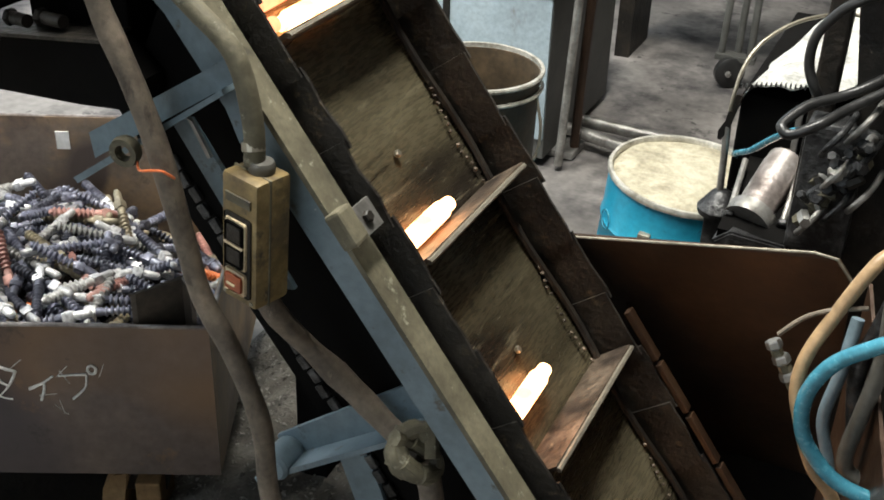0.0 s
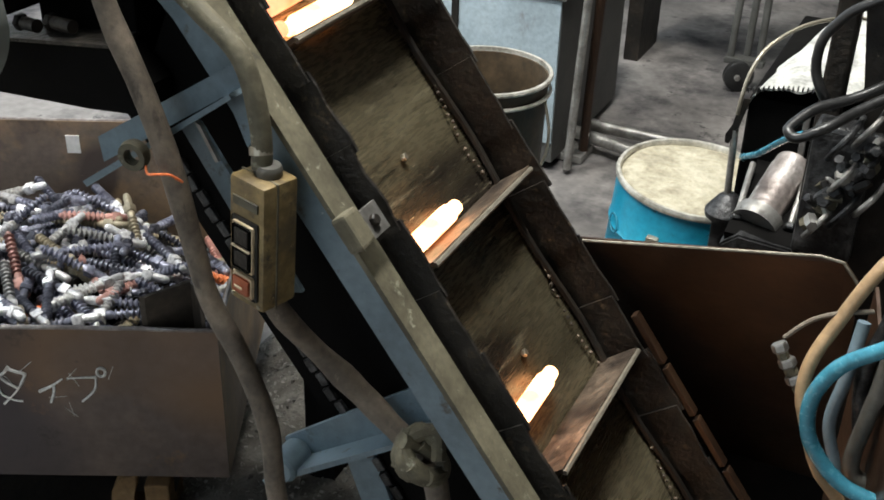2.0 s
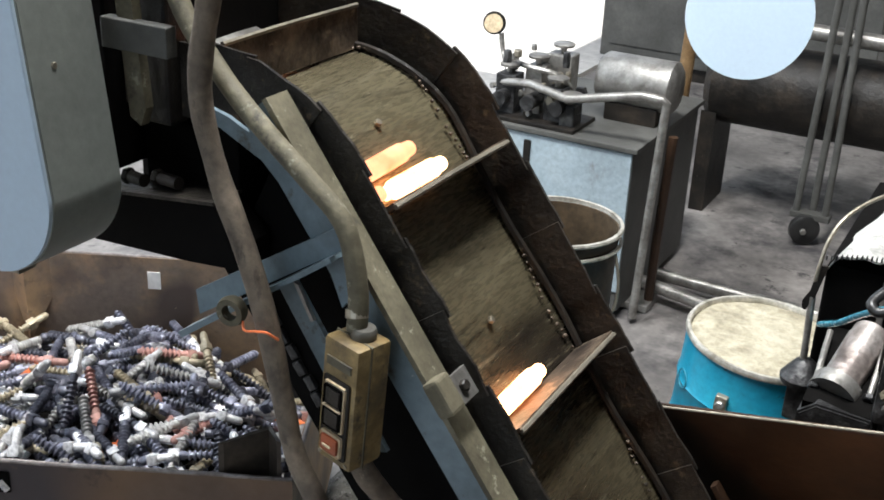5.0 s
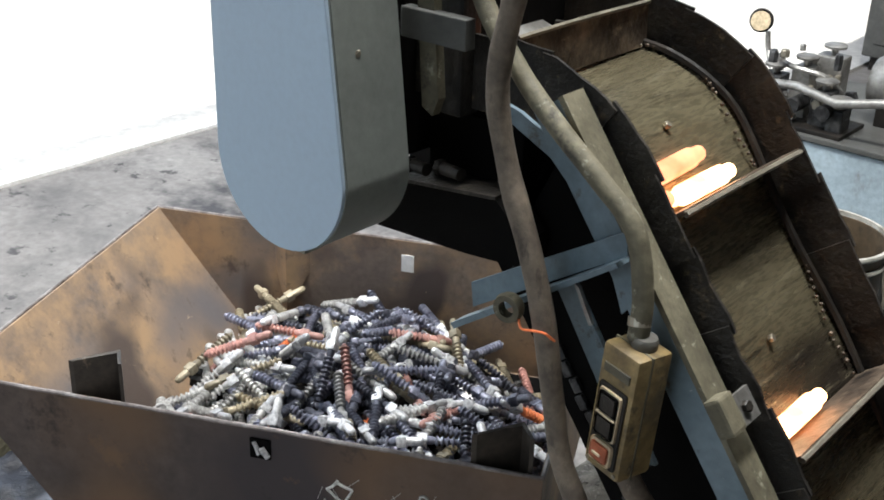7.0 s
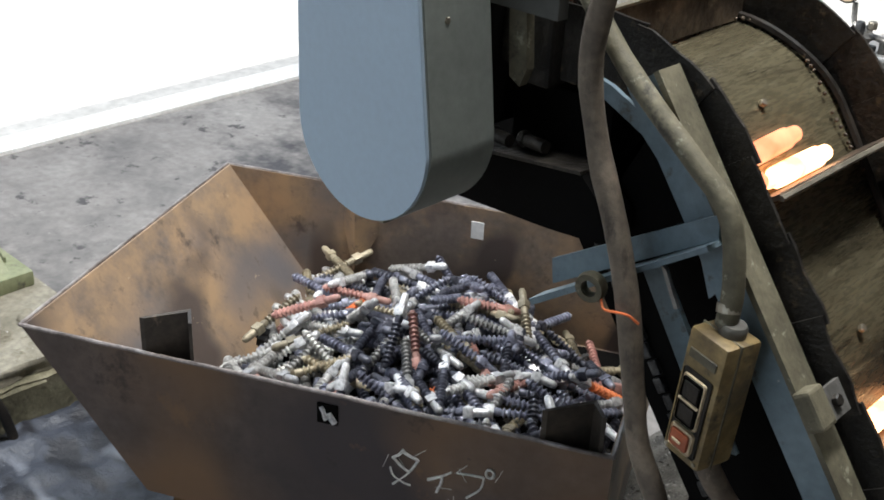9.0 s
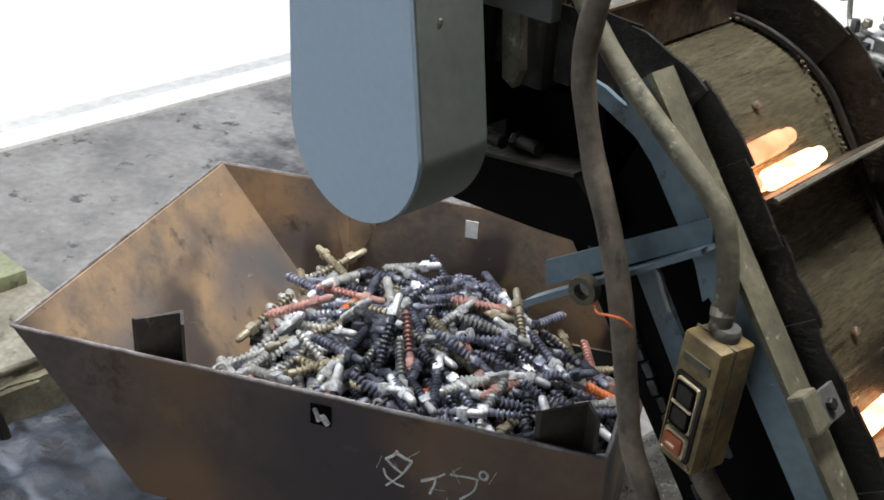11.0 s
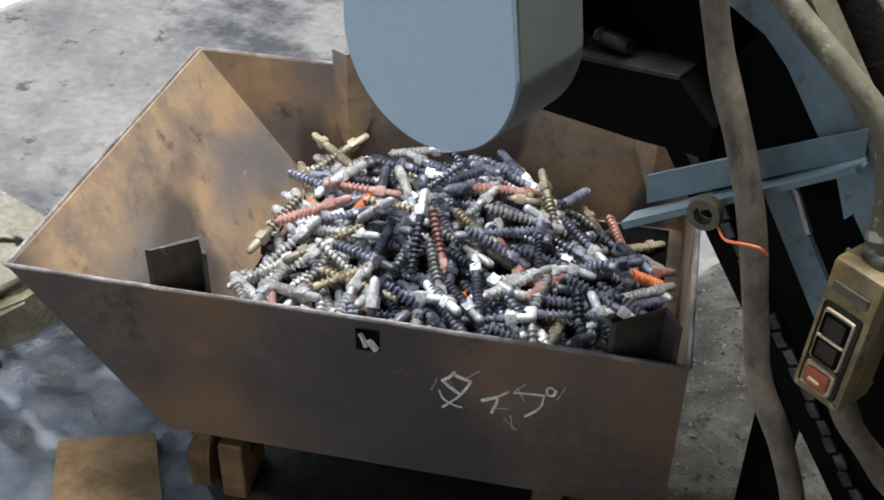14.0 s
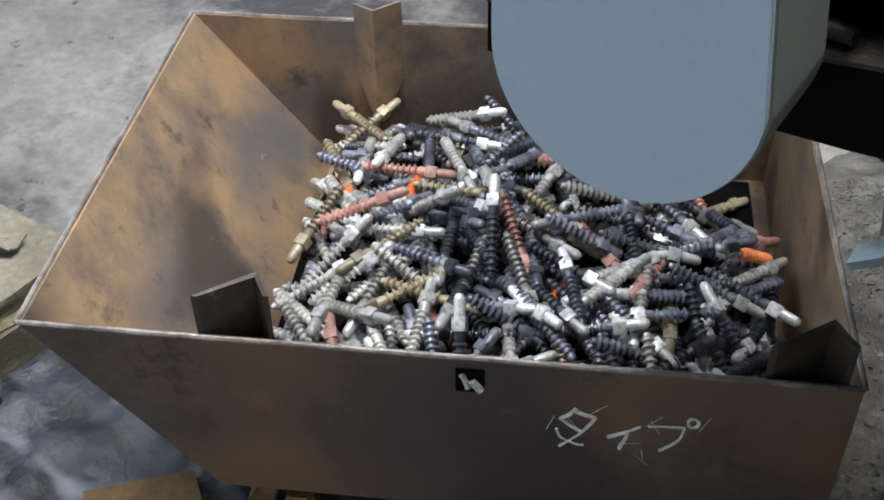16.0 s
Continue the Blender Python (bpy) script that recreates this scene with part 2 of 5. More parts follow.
M = {
    "floor": mat("worn_concrete", (0.235, 0.218, 0.205), (0.08, 0.076, 0.074), (0.36, 0.34, 0.32), rough=0.62, scale=1.6, fine=28, bump=0.25, amount=0.75, scuffs=(((0.045, 0.042, 0.045), 1.1, 0.50, 0.62, (1, 1, 1)), ((0.06, 0.055, 0.055), 9, 0.60, 0.66, (1, 1, 1)), ((0.46, 0.43, 0.41), 34, 0.68, 0.73, (1, 1, 1)))),
    "yard": mat("bright_yard_concrete", (0.62, 0.60, 0.57), (0.5, 0.48, 0.46), (0.72, 0.70, 0.68), rough=0.9, scale=0.8, fine=20),
    "wall": mat("dusty_sheet_wall", (0.13, 0.125, 0.115), (0.08, 0.075, 0.07), (0.19, 0.185, 0.175), rough=0.8, scale=0.7, fine=14),
    "line": mat("white_line_paint", (0.78, 0.77, 0.74), (0.6, 0.58, 0.55), rough=0.7, scale=5, fine=50),
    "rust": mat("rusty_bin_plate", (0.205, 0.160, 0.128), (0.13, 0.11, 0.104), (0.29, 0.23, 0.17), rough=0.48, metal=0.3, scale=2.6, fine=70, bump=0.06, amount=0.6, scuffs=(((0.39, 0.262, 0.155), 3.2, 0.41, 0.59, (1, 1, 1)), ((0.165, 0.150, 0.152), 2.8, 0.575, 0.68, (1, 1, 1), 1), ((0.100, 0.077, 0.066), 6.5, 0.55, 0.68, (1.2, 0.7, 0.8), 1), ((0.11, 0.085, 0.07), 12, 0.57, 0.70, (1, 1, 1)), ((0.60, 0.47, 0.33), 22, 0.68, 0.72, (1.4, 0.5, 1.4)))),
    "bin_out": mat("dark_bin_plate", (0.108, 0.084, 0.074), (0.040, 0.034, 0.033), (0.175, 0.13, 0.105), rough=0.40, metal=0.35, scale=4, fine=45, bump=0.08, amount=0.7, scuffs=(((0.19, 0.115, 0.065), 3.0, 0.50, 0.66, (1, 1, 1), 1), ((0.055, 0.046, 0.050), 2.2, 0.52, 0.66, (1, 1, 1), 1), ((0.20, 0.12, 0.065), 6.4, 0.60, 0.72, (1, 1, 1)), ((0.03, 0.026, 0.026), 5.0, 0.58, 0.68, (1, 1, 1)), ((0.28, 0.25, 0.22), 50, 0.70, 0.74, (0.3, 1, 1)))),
    "blue": mat("blue_grey_paint", (0.145, 0.20, 0.235), (0.07, 0.095, 0.11), (0.21, 0.275, 0.315), rough=0.45, scale=9, fine=70, bump=0.05, amount=0.45, scuffs=(((0.08, 0.075, 0.065), 22, 0.60, 0.70, (1, 1, 1)), ((0.34, 0.37, 0.38), 60, 0.68, 0.73, (1, 1, 1)))),
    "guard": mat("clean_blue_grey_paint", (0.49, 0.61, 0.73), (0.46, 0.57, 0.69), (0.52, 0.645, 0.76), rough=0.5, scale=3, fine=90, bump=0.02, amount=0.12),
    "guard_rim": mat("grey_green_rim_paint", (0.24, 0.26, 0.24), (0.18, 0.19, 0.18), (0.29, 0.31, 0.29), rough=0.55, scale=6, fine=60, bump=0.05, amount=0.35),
    "olive": mat("dusty_olive_steel", (0.115, 0.102, 0.066), (0.05, 0.044, 0.03), (0.19, 0.17, 0.115), rough=0.7, scale=12, fine=80, bump=0.2, amount=0.8, scuffs=(((0.30, 0.29, 0.22), 40, 0.60, 0.68, (1, 1, 1)), ((0.05, 0.045, 0.035), 14, 0.58, 0.68, (1, 1, 1)))),
    # oily steel, deepened so it also holds shade, as between the screws
    "oily": mat("oily_and_shaded_black", (0.014, 0.012, 0.010), (0.006, 0.005, 0.005), (0.035, 0.027, 0.02), rough=0.5, metal=0.0, spec=0.3, scale=12, fine=60, bump=0.3, amount=0.8, scuffs=(((0.10, 0.085, 0.065), 70, 0.66, 0.73, (1, 1, 1)),)),
    "skirt": mat("grimy_skirt_steel", (0.024, 0.021, 0.018), (0.009, 0.008, 0.007), (0.055, 0.047, 0.038), rough=0.45, metal=0.2, spec=0.4, scale=14, fine=90, bump=0.4, amount=0.9, scuffs=(((0.13, 0.095, 0.06), 26, 0.60, 0.72, (1, 1, 1)), ((0.30, 0.27, 0.22), 80, 0.69, 0.74, (1, 1, 1)))),
    # near-black colour that paints deep shade in gaps, undersides and machine bodies
    "void": mat("deep_shade_black", (0.0035, 0.0032, 0.003), rough=0.9, spec=0.08, scale=8, fine=50, bump=0.1),
    "belt": mat("scuffed_belt_steel", (0.135, 0.114, 0.070), (0.050, 0.042, 0.027), (0.27, 0.235, 0.145), rough=0.28, metal=0.55, scale=5, fine=170, bump=0.12, amount=0.8, stretch=(1.6, 0.22, 1.6), scuffs=(((0.034, 0.028, 0.021), 6, 0.52, 0.70, (1.6, 0.5, 1.6), 1), ((0.34, 0.30, 0.20), 26, 0.57, 0.70, (2.2, 0.16, 2.2)), ((0.03, 0.025, 0.018), 34, 0.56, 0.70, (2.4, 0.14, 2.4)), ((0.58, 0.52, 0.36), 110, 0.63, 0.71, (1.6, 0.22, 1.6)))),
    "flight": mat("scaled_flight_plate", (0.10, 0.075, 0.055), (0.03, 0.022, 0.018), (0.25, 0.19, 0.14), rough=0.5, metal=0.4, scale=18, fine=90, bump=0.3, amount=0.9, scuffs=(((0.36, 0.29, 0.20), 40, 0.60, 0.70, (1, 0.5, 1)), ((0.02, 0.016, 0.013), 16, 0.55, 0.66, (1, 1, 1)))),
    "hose": mat("dusty_rubber_hose", (0.155, 0.125, 0.095), (0.07, 0.055, 0.045), (0.25, 0.20, 0.15), rough=0.75, scale=14, fine=90, bump=0.25, amount=0.8, scuffs=(((0.06, 0.048, 0.038), 24, 0.56, 0.68, (1, 1, 0.4)), ((0.30, 0.25, 0.19), 36, 0.62, 0.72, (1, 1, 0.4)))),
    "grey_hose": mat("grey_conduit", (0.10, 0.095, 0.082), (0.05, 0.047, 0.04), (0.17, 0.16, 0.14), rough=0.55, scale=20, fine=90, bump=0.15),
    "box": mat("grimy_yellow_box", (0.215, 0.152, 0.062), (0.07, 0.05, 0.027), (0.42, 0.32, 0.16), rough=0.45, scale=16, fine=90, bump=0.12, amount=0.8, scuffs=(((0.06, 0.045, 0.028), 30, 0.55, 0.68, (1, 1, 1)), ((0.62, 0.52, 0.32), 45, 0.66, 0.72, (1, 1, 1)))),
    "cream": mat("worn_cream_bezel", (0.62, 0.50, 0.33), (0.3, 0.22, 0.13), rough=0.5, scale=30, fine=120),
    "black": mat("black_plastic", (0.02, 0.02, 0.02), rough=0.35, scale=20, fine=80, bump=0.05),
    "red": mat("red_brown_button", (0.30, 0.075, 0.03), (0.16, 0.04, 0.02), rough=0.4, scale=25, fine=90),
    "orange": mat("orange_tie_wire", (0.80, 0.20, 0.07), rough=0.5, scale=20, fine=60),
    "screw": mat("dark_screw_steel", (0.18, 0.185, 0.235), (0.04, 0.04, 0.062), (0.46, 0.465, 0.53), rough=0.36, metal=0.4, scale=25, fine=120, bump=0.1, vary=0.7, amount=0.9),
    "screw_grey": mat("grey_screw_steel", (0.52, 0.51, 0.49), (0.22, 0.21, 0.20), (0.76, 0.75, 0.72), rough=0.42, metal=0.25, scale=25, fine=120, bump=0.1, vary=0.45, amount=0.9),
    "screw_tan": mat("tan_screw_steel", (0.34, 0.29, 0.20), (0.13, 0.105, 0.07), (0.52, 0.46, 0.34), rough=0.45, metal=0.25, scale=25, fine=120, bump=0.1, vary=0.45, amount=0.8),
    "screw_head": mat("bare_head_steel", (0.60, 0.595, 0.60), (0.26, 0.26, 0.28), (0.84, 0.83, 0.82), rough=0.38, metal=0.3, scale=30, fine=120, bump=0.08, vary=0.5, amount=0.8),
    "screw_red": mat("red_scaled_screw", (0.50, 0.27, 0.23), (0.24, 0.12, 0.11), (0.70, 0.46, 0.40), rough=0.5, metal=0.15, scale=20, fine=90, bump=0.15, vary=0.35, amount=0.8),
    "screw_orange": mat("orange_scaled_screw", (0.78, 0.22, 0.07), (0.45, 0.12, 0.05), (0.88, 0.36, 0.16), rough=0.55, scale=20, fine=90, bump=0.15, vary=0.2),
    "drum_blue": mat("blue_drum_paint", (0.015, 0.27, 0.42), (0.01, 0.16, 0.25), (0.04, 0.38, 0.52), rough=0.35, scale=7, fine=60, bump=0.05, amount=0.5, scuffs=(((0.03, 0.05, 0.06), 18, 0.64, 0.72, (1, 1, 1)),)),
    "rim": mat("bare_rim_steel", (0.33, 0.30, 0.24), (0.10, 0.09, 0.07), rough=0.42, metal=0.7, scale=15, fine=80),
    "bright": mat("bright_worn_steel", (0.52, 0.50, 0.44), (0.20, 0.18, 0.14), (0.75, 0.73, 0.68), rough=0.4, metal=0.4, scale=18, fine=90, amount=0.8),
    "slurry": mat("pale_drum_filling", (0.36, 0.325, 0.235), (0.18, 0.155, 0.105), (0.52, 0.48, 0.37), rough=0.6, scale=13, fine=70, bump=0.5, amount=0.9, scuffs=(((0.53, 0.49, 0.38), 9, 0.46, 0.72, (1, 1, 1)), ((0.24, 0.20, 0.13), 26, 0.60, 0.74, (1, 1, 1)))),
    # base darkened to put the hopper's shade into the brown
    "brown": mat("brown_hopper_plate", (0.050, 0.026, 0.014), (0.016, 0.009, 0.006), (0.10, 0.055, 0.030), rough=0.42, metal=0.35, scale=4, fine=50, bump=0.1, amount=0.7),
    "can": mat("rusty_can_steel", (0.060, 0.042, 0.024), (0.020, 0.015, 0.010), (0.13, 0.09, 0.05), rough=0.62, metal=0.1, scale=9, fine=60, amount=0.8),
    "cloth": mat("grey_dotted_cloth", (0.46, 0.46, 0.43), (0.2, 0.2, 0.19), (0.66, 0.66, 0.63), rough=0.9, scale=14, fine=130, bump=0.4, amount=0.8),
    "grease": mat("greasy_cast_iron", (0.035, 0.035, 0.036), (0.012, 0.012, 0.012), (0.13, 0.13, 0.13), rough=0.38, metal=0.5, scale=22, fine=90, bump=0.4, amount=0.9),
    "steel": mat("dull_machine_steel", (0.32, 0.31, 0.29), (0.14, 0.13, 0.12), (0.5, 0.49, 0.47), rough=0.42, metal=0.7, scale=14, fine=80, bump=0.1, amount=0.7),
    "blue_hose": mat("teal_air_hose", (0.05, 0.22, 0.30), (0.03, 0.14, 0.2), rough=0.25, scale=20, fine=80, bump=0.03),
    "tan_hose": mat("tan_oil_hose", (0.33, 0.22, 0.12), (0.2, 0.13, 0.07), rough=0.45, scale=20, fine=80, bump=0.08),
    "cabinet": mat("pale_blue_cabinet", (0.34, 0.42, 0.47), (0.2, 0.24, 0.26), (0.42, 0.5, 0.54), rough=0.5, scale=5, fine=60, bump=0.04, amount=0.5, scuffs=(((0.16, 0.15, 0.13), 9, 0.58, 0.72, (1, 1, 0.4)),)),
    "cab_side": mat("dark_cabinet_side", (0.075, 0.075, 0.07), (0.04, 0.04, 0.035), (0.13, 0.13, 0.12), rough=0.55, scale=5, fine=60),
    "chips": mat("grey_scale_chips", (0.16, 0.15, 0.135), (0.06, 0.055, 0.05), (0.33, 0.32, 0.30), rough=0.5, metal=0.4, scale=40, fine=160, bump=0.5, amount=0.9),
    "heap": mat("scale_dust", (0.095, 0.087, 0.074), (0.032, 0.029, 0.024), (0.19, 0.178, 0.16), rough=0.85, scale=11, fine=140, bump=0.6, amount=0.9, scuffs=(((0.04, 0.037, 0.033), 10, 0.54, 0.66, (1, 1, 1)),)),
    "mud": mat("oily_floor_sludge", (0.042, 0.048, 0.064), (0.018, 0.021, 0.029), (0.085, 0.095, 0.118), rough=0.52, scale=5, fine=60, bump=0.45, amount=0.8, scuffs=(((0.012, 0.013, 0.018), 11, 0.53, 0.62, (0.7, 1.4, 1), 1), ((0.20, 0.215, 0.25), 7, 0.60, 0.72, (0.7, 1.4, 1), 1), ((0.30, 0.31, 0.34), 60, 0.68, 0.72, (1, 1, 1)))),
    "moss": mat("green_brown_canvas", (0.15, 0.135, 0.085), (0.06, 0.055, 0.035), (0.28, 0.255, 0.18), rough=0.85, scale=9, fine=70, bump=0.5, amount=0.8),
    "slab": mat("dusty_tan_concrete", (0.21, 0.19, 0.145), (0.11, 0.098, 0.07), (0.31, 0.29, 0.235), rough=0.85, scale=5, fine=60, bump=0.4, amount=0.8, scuffs=(((0.10, 0.085, 0.055), 8, 0.60, 0.70, (1, 1, 1)), ((0.52, 0.50, 0.45), 30, 0.66, 0.72, (1, 1, 1)))),
    "green": mat("olive_green_enamel", (0.185, 0.20, 0.105), (0.10, 0.105, 0.055), (0.26, 0.275, 0.165), rough=0.55, scale=7, fine=60, bump=0.1, amount=0.6, scuffs=(((0.09, 0.085, 0.06), 12, 0.60, 0.70, (1, 1, 1)),)),
    # darker angle iron: the front posts' shaded side put into the colour
    "post": mat("shaded_angle_iron", (0.050, 0.040, 0.031), (0.022, 0.018, 0.015), (0.095, 0.075, 0.055), rough=0.5, metal=0.25, scale=14, fine=80, bump=0.1, amount=0.8, scuffs=(((0.17, 0.13, 0.09), 24, 0.62, 0.72, (1, 1, 1)),)),
    "worn_rim": mat("worn_rim_steel", (0.24, 0.205, 0.19), (0.10, 0.08, 0.07), (0.40, 0.37, 0.35), rough=0.42, metal=0.5, scale=16, fine=90, bump=0.2, amount=0.9),
    "tan_plate": mat("tan_plate", (0.17, 0.105, 0.05), (0.06, 0.038, 0.02), (0.25, 0.165, 0.085), rough=0.8, spec=0.2, scale=9, fine=60, amount=0.8),
    "chalk": mat("white_chalk", (0.75, 0.74, 0.70), (0.45, 0.43, 0.4), rough=0.95, scale=60, fine=200, bump=0.3, amount=0.7),
    "hot": glow("white_hot_steel", (1.0, 0.60, 0.30), 5.6, (1.0, 0.30, 0.10)),
    "warm": glow("orange_hot_steel", (1.0, 0.40, 0.20), 1.6, (0.9, 0.22, 0.09)),
}

# ---- mesh helpers ----


def thing(name, label, category, m=None, group="", kind=""):
    ob = new(name)
    ob.empty_display_size = 0.05
    ob.matrix_world = m or Matrix()
    return tagged(ob, label, category, group, kind)


def part(name, bm, material, parent=None, label="", smooth=False):
    me = bpy.data.meshes.new(name)
    bmesh.ops.recalc_face_normals(bm, faces=bm.faces)
    bm.to_mesh(me)
    bm.free()
    me.materials.append(M[material])
    if smooth:
        me.shade_smooth()
        me.set_sharp_from_angle(angle=radians(38))
    ob = new(name, me)
    if parent:
        ob.parent = parent
    return tagged(ob, label)


def solid(name, bm, material, label, category, m=None, group="", kind="", smooth=False):
    ob = part(name, bm, material, smooth=smooth)
    ob.matrix_world = m or Matrix()
    return tagged(ob, label, category, group, kind)


def box(x0, x1, y0, y1, z0, z1, bevel=0.0, bm=None):
    bm = bm or bmesh.new()
    g = bmesh.ops.create_cube(bm, size=1, matrix=Matrix.LocRotScale(((x0 + x1) / 2, (y0 + y1) / 2, (z0 + z1) / 2), None, (x1 - x0, y1 - y0, z1 - z0)))
    if bevel:
        edges = {e for v in g["verts"] for e in v.link_edges}
        bmesh.ops.bevel(bm, geom=list(edges), offset=bevel, segments=2, affect="EDGES", profile=0.6)
    return bm


def prism(outline, axis, a, b, bevel=0.0, bm=None):
    """A flat outline given in the two other axes, drawn out along axis from a to b."""
    bm = bm or bmesh.new()

    def put(p, h):
        return {"x": (h, p[0], p[1]), "y": (p[0], h, p[1]), "z": (p[0], p[1], h)}[axis]

    low = [bm.verts.new(put(p, a)) for p in outline]
    high = [bm.verts.new(put(p, b)) for p in outline]
    n = len(outline)
    bm.faces.new(low)
    bm.faces.new(high)
    for i in range(n):
        bm.faces.new((low[i], low[(i + 1) % n], high[(i + 1) % n], high[i]))
    if bevel:
        rim = [e for e in bm.edges if all(v in low for v in e.verts) or all(v in high for v in e.verts)]
        bmesh.ops.bevel(bm, geom=rim, offset=bevel, segments=2, affect="EDGES")
    return bm


def smooth_path(pts, steps=6):
    pts = [Vector(p) for p in pts]
    out = []
    for i in range(len(pts) - 1):
        p0, p1, p2, p3 = pts[max(i - 1, 0)], pts[i], pts[i + 1], pts[min(i + 2, len(pts) - 1)]
        for k in range(steps):
            t = k / steps
            out.append(0.5 * (2 * p1 + (p2 - p0) * t + (2 * p0 - 5 * p1 + 4 * p2 - p3) * t * t + (3 * p1 - p0 - 3 * p2 + p3) * t ** 3))
    return out + [pts[-1]]


def tube(pts, r, sides=12, bm=None, curved=True, wobble=0.0, steps=6):
    bm = bm or bmesh.new()
    path = smooth_path(pts, steps) if curved else [Vector(p) for p in pts]
    up, rings = Vector((0.13, 0.21, 0.97)), []
    for i, p in enumerate(path):
        t = (path[min(i + 1, len(path) - 1)] - path[max(i - 1, 0)]).normalized()
        a = (up - t * up.dot(t)).normalized()
        up = a
        b = t.cross(a)
        rad = r[i * (len(r) - 1) // max(1, len(path) - 1)] if isinstance(r, (list, tuple)) else r
        rad *= 1 + wobble * noise.noise(p * 18)
        rings.append([bm.verts.new(p + rad * (math.cos(k * math.tau / sides) * a + math.sin(k * math.tau / sides) * b)) for k in range(sides)])
    for q, s in zip(rings, rings[1:]):
        for k in range(sides):
            bm.faces.new((q[k], q[(k + 1) % sides], s[(k + 1) % sides], s[k]))
    bm.faces.new(rings[0])
    bm.faces.new(rings[-1])
    return bm


def lathe(profile, sides=32, bm=None, m=None, ring=False):
    """Profile of (radius, height) turned round z; ring: a closed profile with nothing across the middle."""
    bm = bm or bmesh.new()
    m = m or Matrix()
    rings = [[bm.verts.new(m @ Vector((max(r, 1e-4) * math.cos(k * math.tau / sides), max(r, 1e-4) * math.sin(k * math.tau / sides), h))) for k in range(sides)] for r, h in profile]
    for q, s in zip(rings, rings[1:] + rings[:1] if ring else rings[1:]):
        for k in range(sides):
            bm.faces.new((q[k], q[(k + 1) % sides], s[(k + 1) % sides], s[k]))
    if not ring:
        bm.faces.new(rings[0])
        bm.faces.new(rings[-1])
    return bm


def plate(a, b, c, thick, bm=None):
    """A four-cornered sheet with corners a, b, b + c - a, c and a thickness."""
    bm = bm or bmesh.new()
    a, b, c = Vector(a), Vector(b), Vector(c)
    n = (b - a).cross(c - a).normalized() * thick
    q = [a, b, b + c - a, c]
    lo, hi = [bm.verts.new(p) for p in q], [bm.verts.new(p + n) for p in q]
    bm.faces.new(lo)
    bm.faces.new(hi)
    for i in range(4):
        bm.faces.new((lo[i], lo[(i + 1) % 4], hi[(i + 1) % 4], hi[i]))
    return bm


def sheet(quad, thick, bm=None):
    """A sheet with four given corners (in one plane or nearly so) and a thickness."""
    bm = bm or bmesh.new()
    q = [Vector(p) for p in quad]
    n = (q[1] - q[0]).cross(q[2] - q[0]).normalized() * thick
    lo, hi = [bm.verts.new(p) for p in q], [bm.verts.new(p + n) for p in q]
    bm.faces.new(lo)
    bm.faces.new(hi)
    for i in range(len(q)):
        j = (i + 1) % len(q)
        bm.faces.new((lo[i], lo[j], hi[j], hi[i]))
    return bm


def bolt(p, axis, r=0.009, h=0.008, bm=None):
    m = Matrix.Translation(p) @ Vector(axis).to_track_quat("Z", "Y").to_matrix().to_4x4()
    return lathe([(r * 0.9, 0), (r, h * 0.2), (r, h * 0.8), (r * 0.8, h)], 6, bm, m)


# ---- the hall ----
bm = bmesh.new()
bmesh.ops.create_grid(bm, x_segments=90, y_segments=90, size=6.0, matrix=Matrix.Translation((1.9, 3.0, 0)))
for v in bm.verts:
    edge = min(1, (6 - abs(v.co.x - 1.9)) * 2, (6 - abs(v.co.y - 3)) * 2)
    v.co.z = 0.012 * edge * noise.fractal(v.co * 1.3, 1.0, 2.0, 3)
solid("floor", bm, "floor", "worn grey concrete floor with oil stains", "floor", kind="structure", smooth=True)
bm = box(-64.1, -4.104, -60, 60, -0.2, -0.004)
box(-4.104, -2.4, 4.7, 60, -0.2, 0.02, bm=bm)
solid("ground", bm, "yard", "bright sunlit concrete yard outside the hall", "ground", kind="structure")
solid("threshold_trim", box(-4.2, -4.06, -0.4, 4.6, -0.05, 0.016, 0.004), "line", "white painted threshold strip across the wide doorway", "trim", kind="structure")
bm = box(-4.35, -4.1, -3.0, -0.4, 0, 5)
box(-4.35, -4.1, -0.4, 4.6, 4.2, 5, bm=bm)
box(-4.1, -2.45, 4.4, 4.6, 4.2, 5, bm=bm)
box(-2.65, -2.45, 4.6, 8.6, 4.2, 5, bm=bm)
box(-2.65, -2.45, 8.6, 9.2, 0, 5, bm=bm)
solid("wall_west", bm, "wall", "dusty grey wall with wide open doorways", "wall", kind="structure")
solid("wall_north", box(-2.45, 7.9, 9.0, 9.2, 0, 5), "wall", "dusty grey sheet wall of the hall", "wall", kind="structure")
solid("wall_east", box(7.9, 8.1, -3.0, 9.2, 0, 5), "wall", "dusty grey sheet wall of the hall", "wall", kind="structure")
bm = box(-4.1, -4.0, -3.2, -3.0, 0, 5)
box(0.4, 7.9, -3.2, -3.0, 0, 5, bm=bm)
box(-4.0, 0.4, -3.2, -3.0, 4.0, 5, bm=bm)
solid("wall_south", bm, "wall", "dusty grey wall with an open doorway", "wall", kind="structure")
# unseen panes added to go with the overhead lamps; the ceiling stays closed
solid("roof_pane", box(-1.08, -0.42, 0.76, 2.14, 4.96, 4.99, 0.004), "line", "unseen opaque white pane added above an overhead lamp", "roof light", kind="structure")
solid("roof_pane", box(-2.58, -1.92, 0.52, 1.58, 4.96, 4.99, 0.004), "line", "unseen opaque white pane added above an overhead lamp", "roof light", kind="structure")
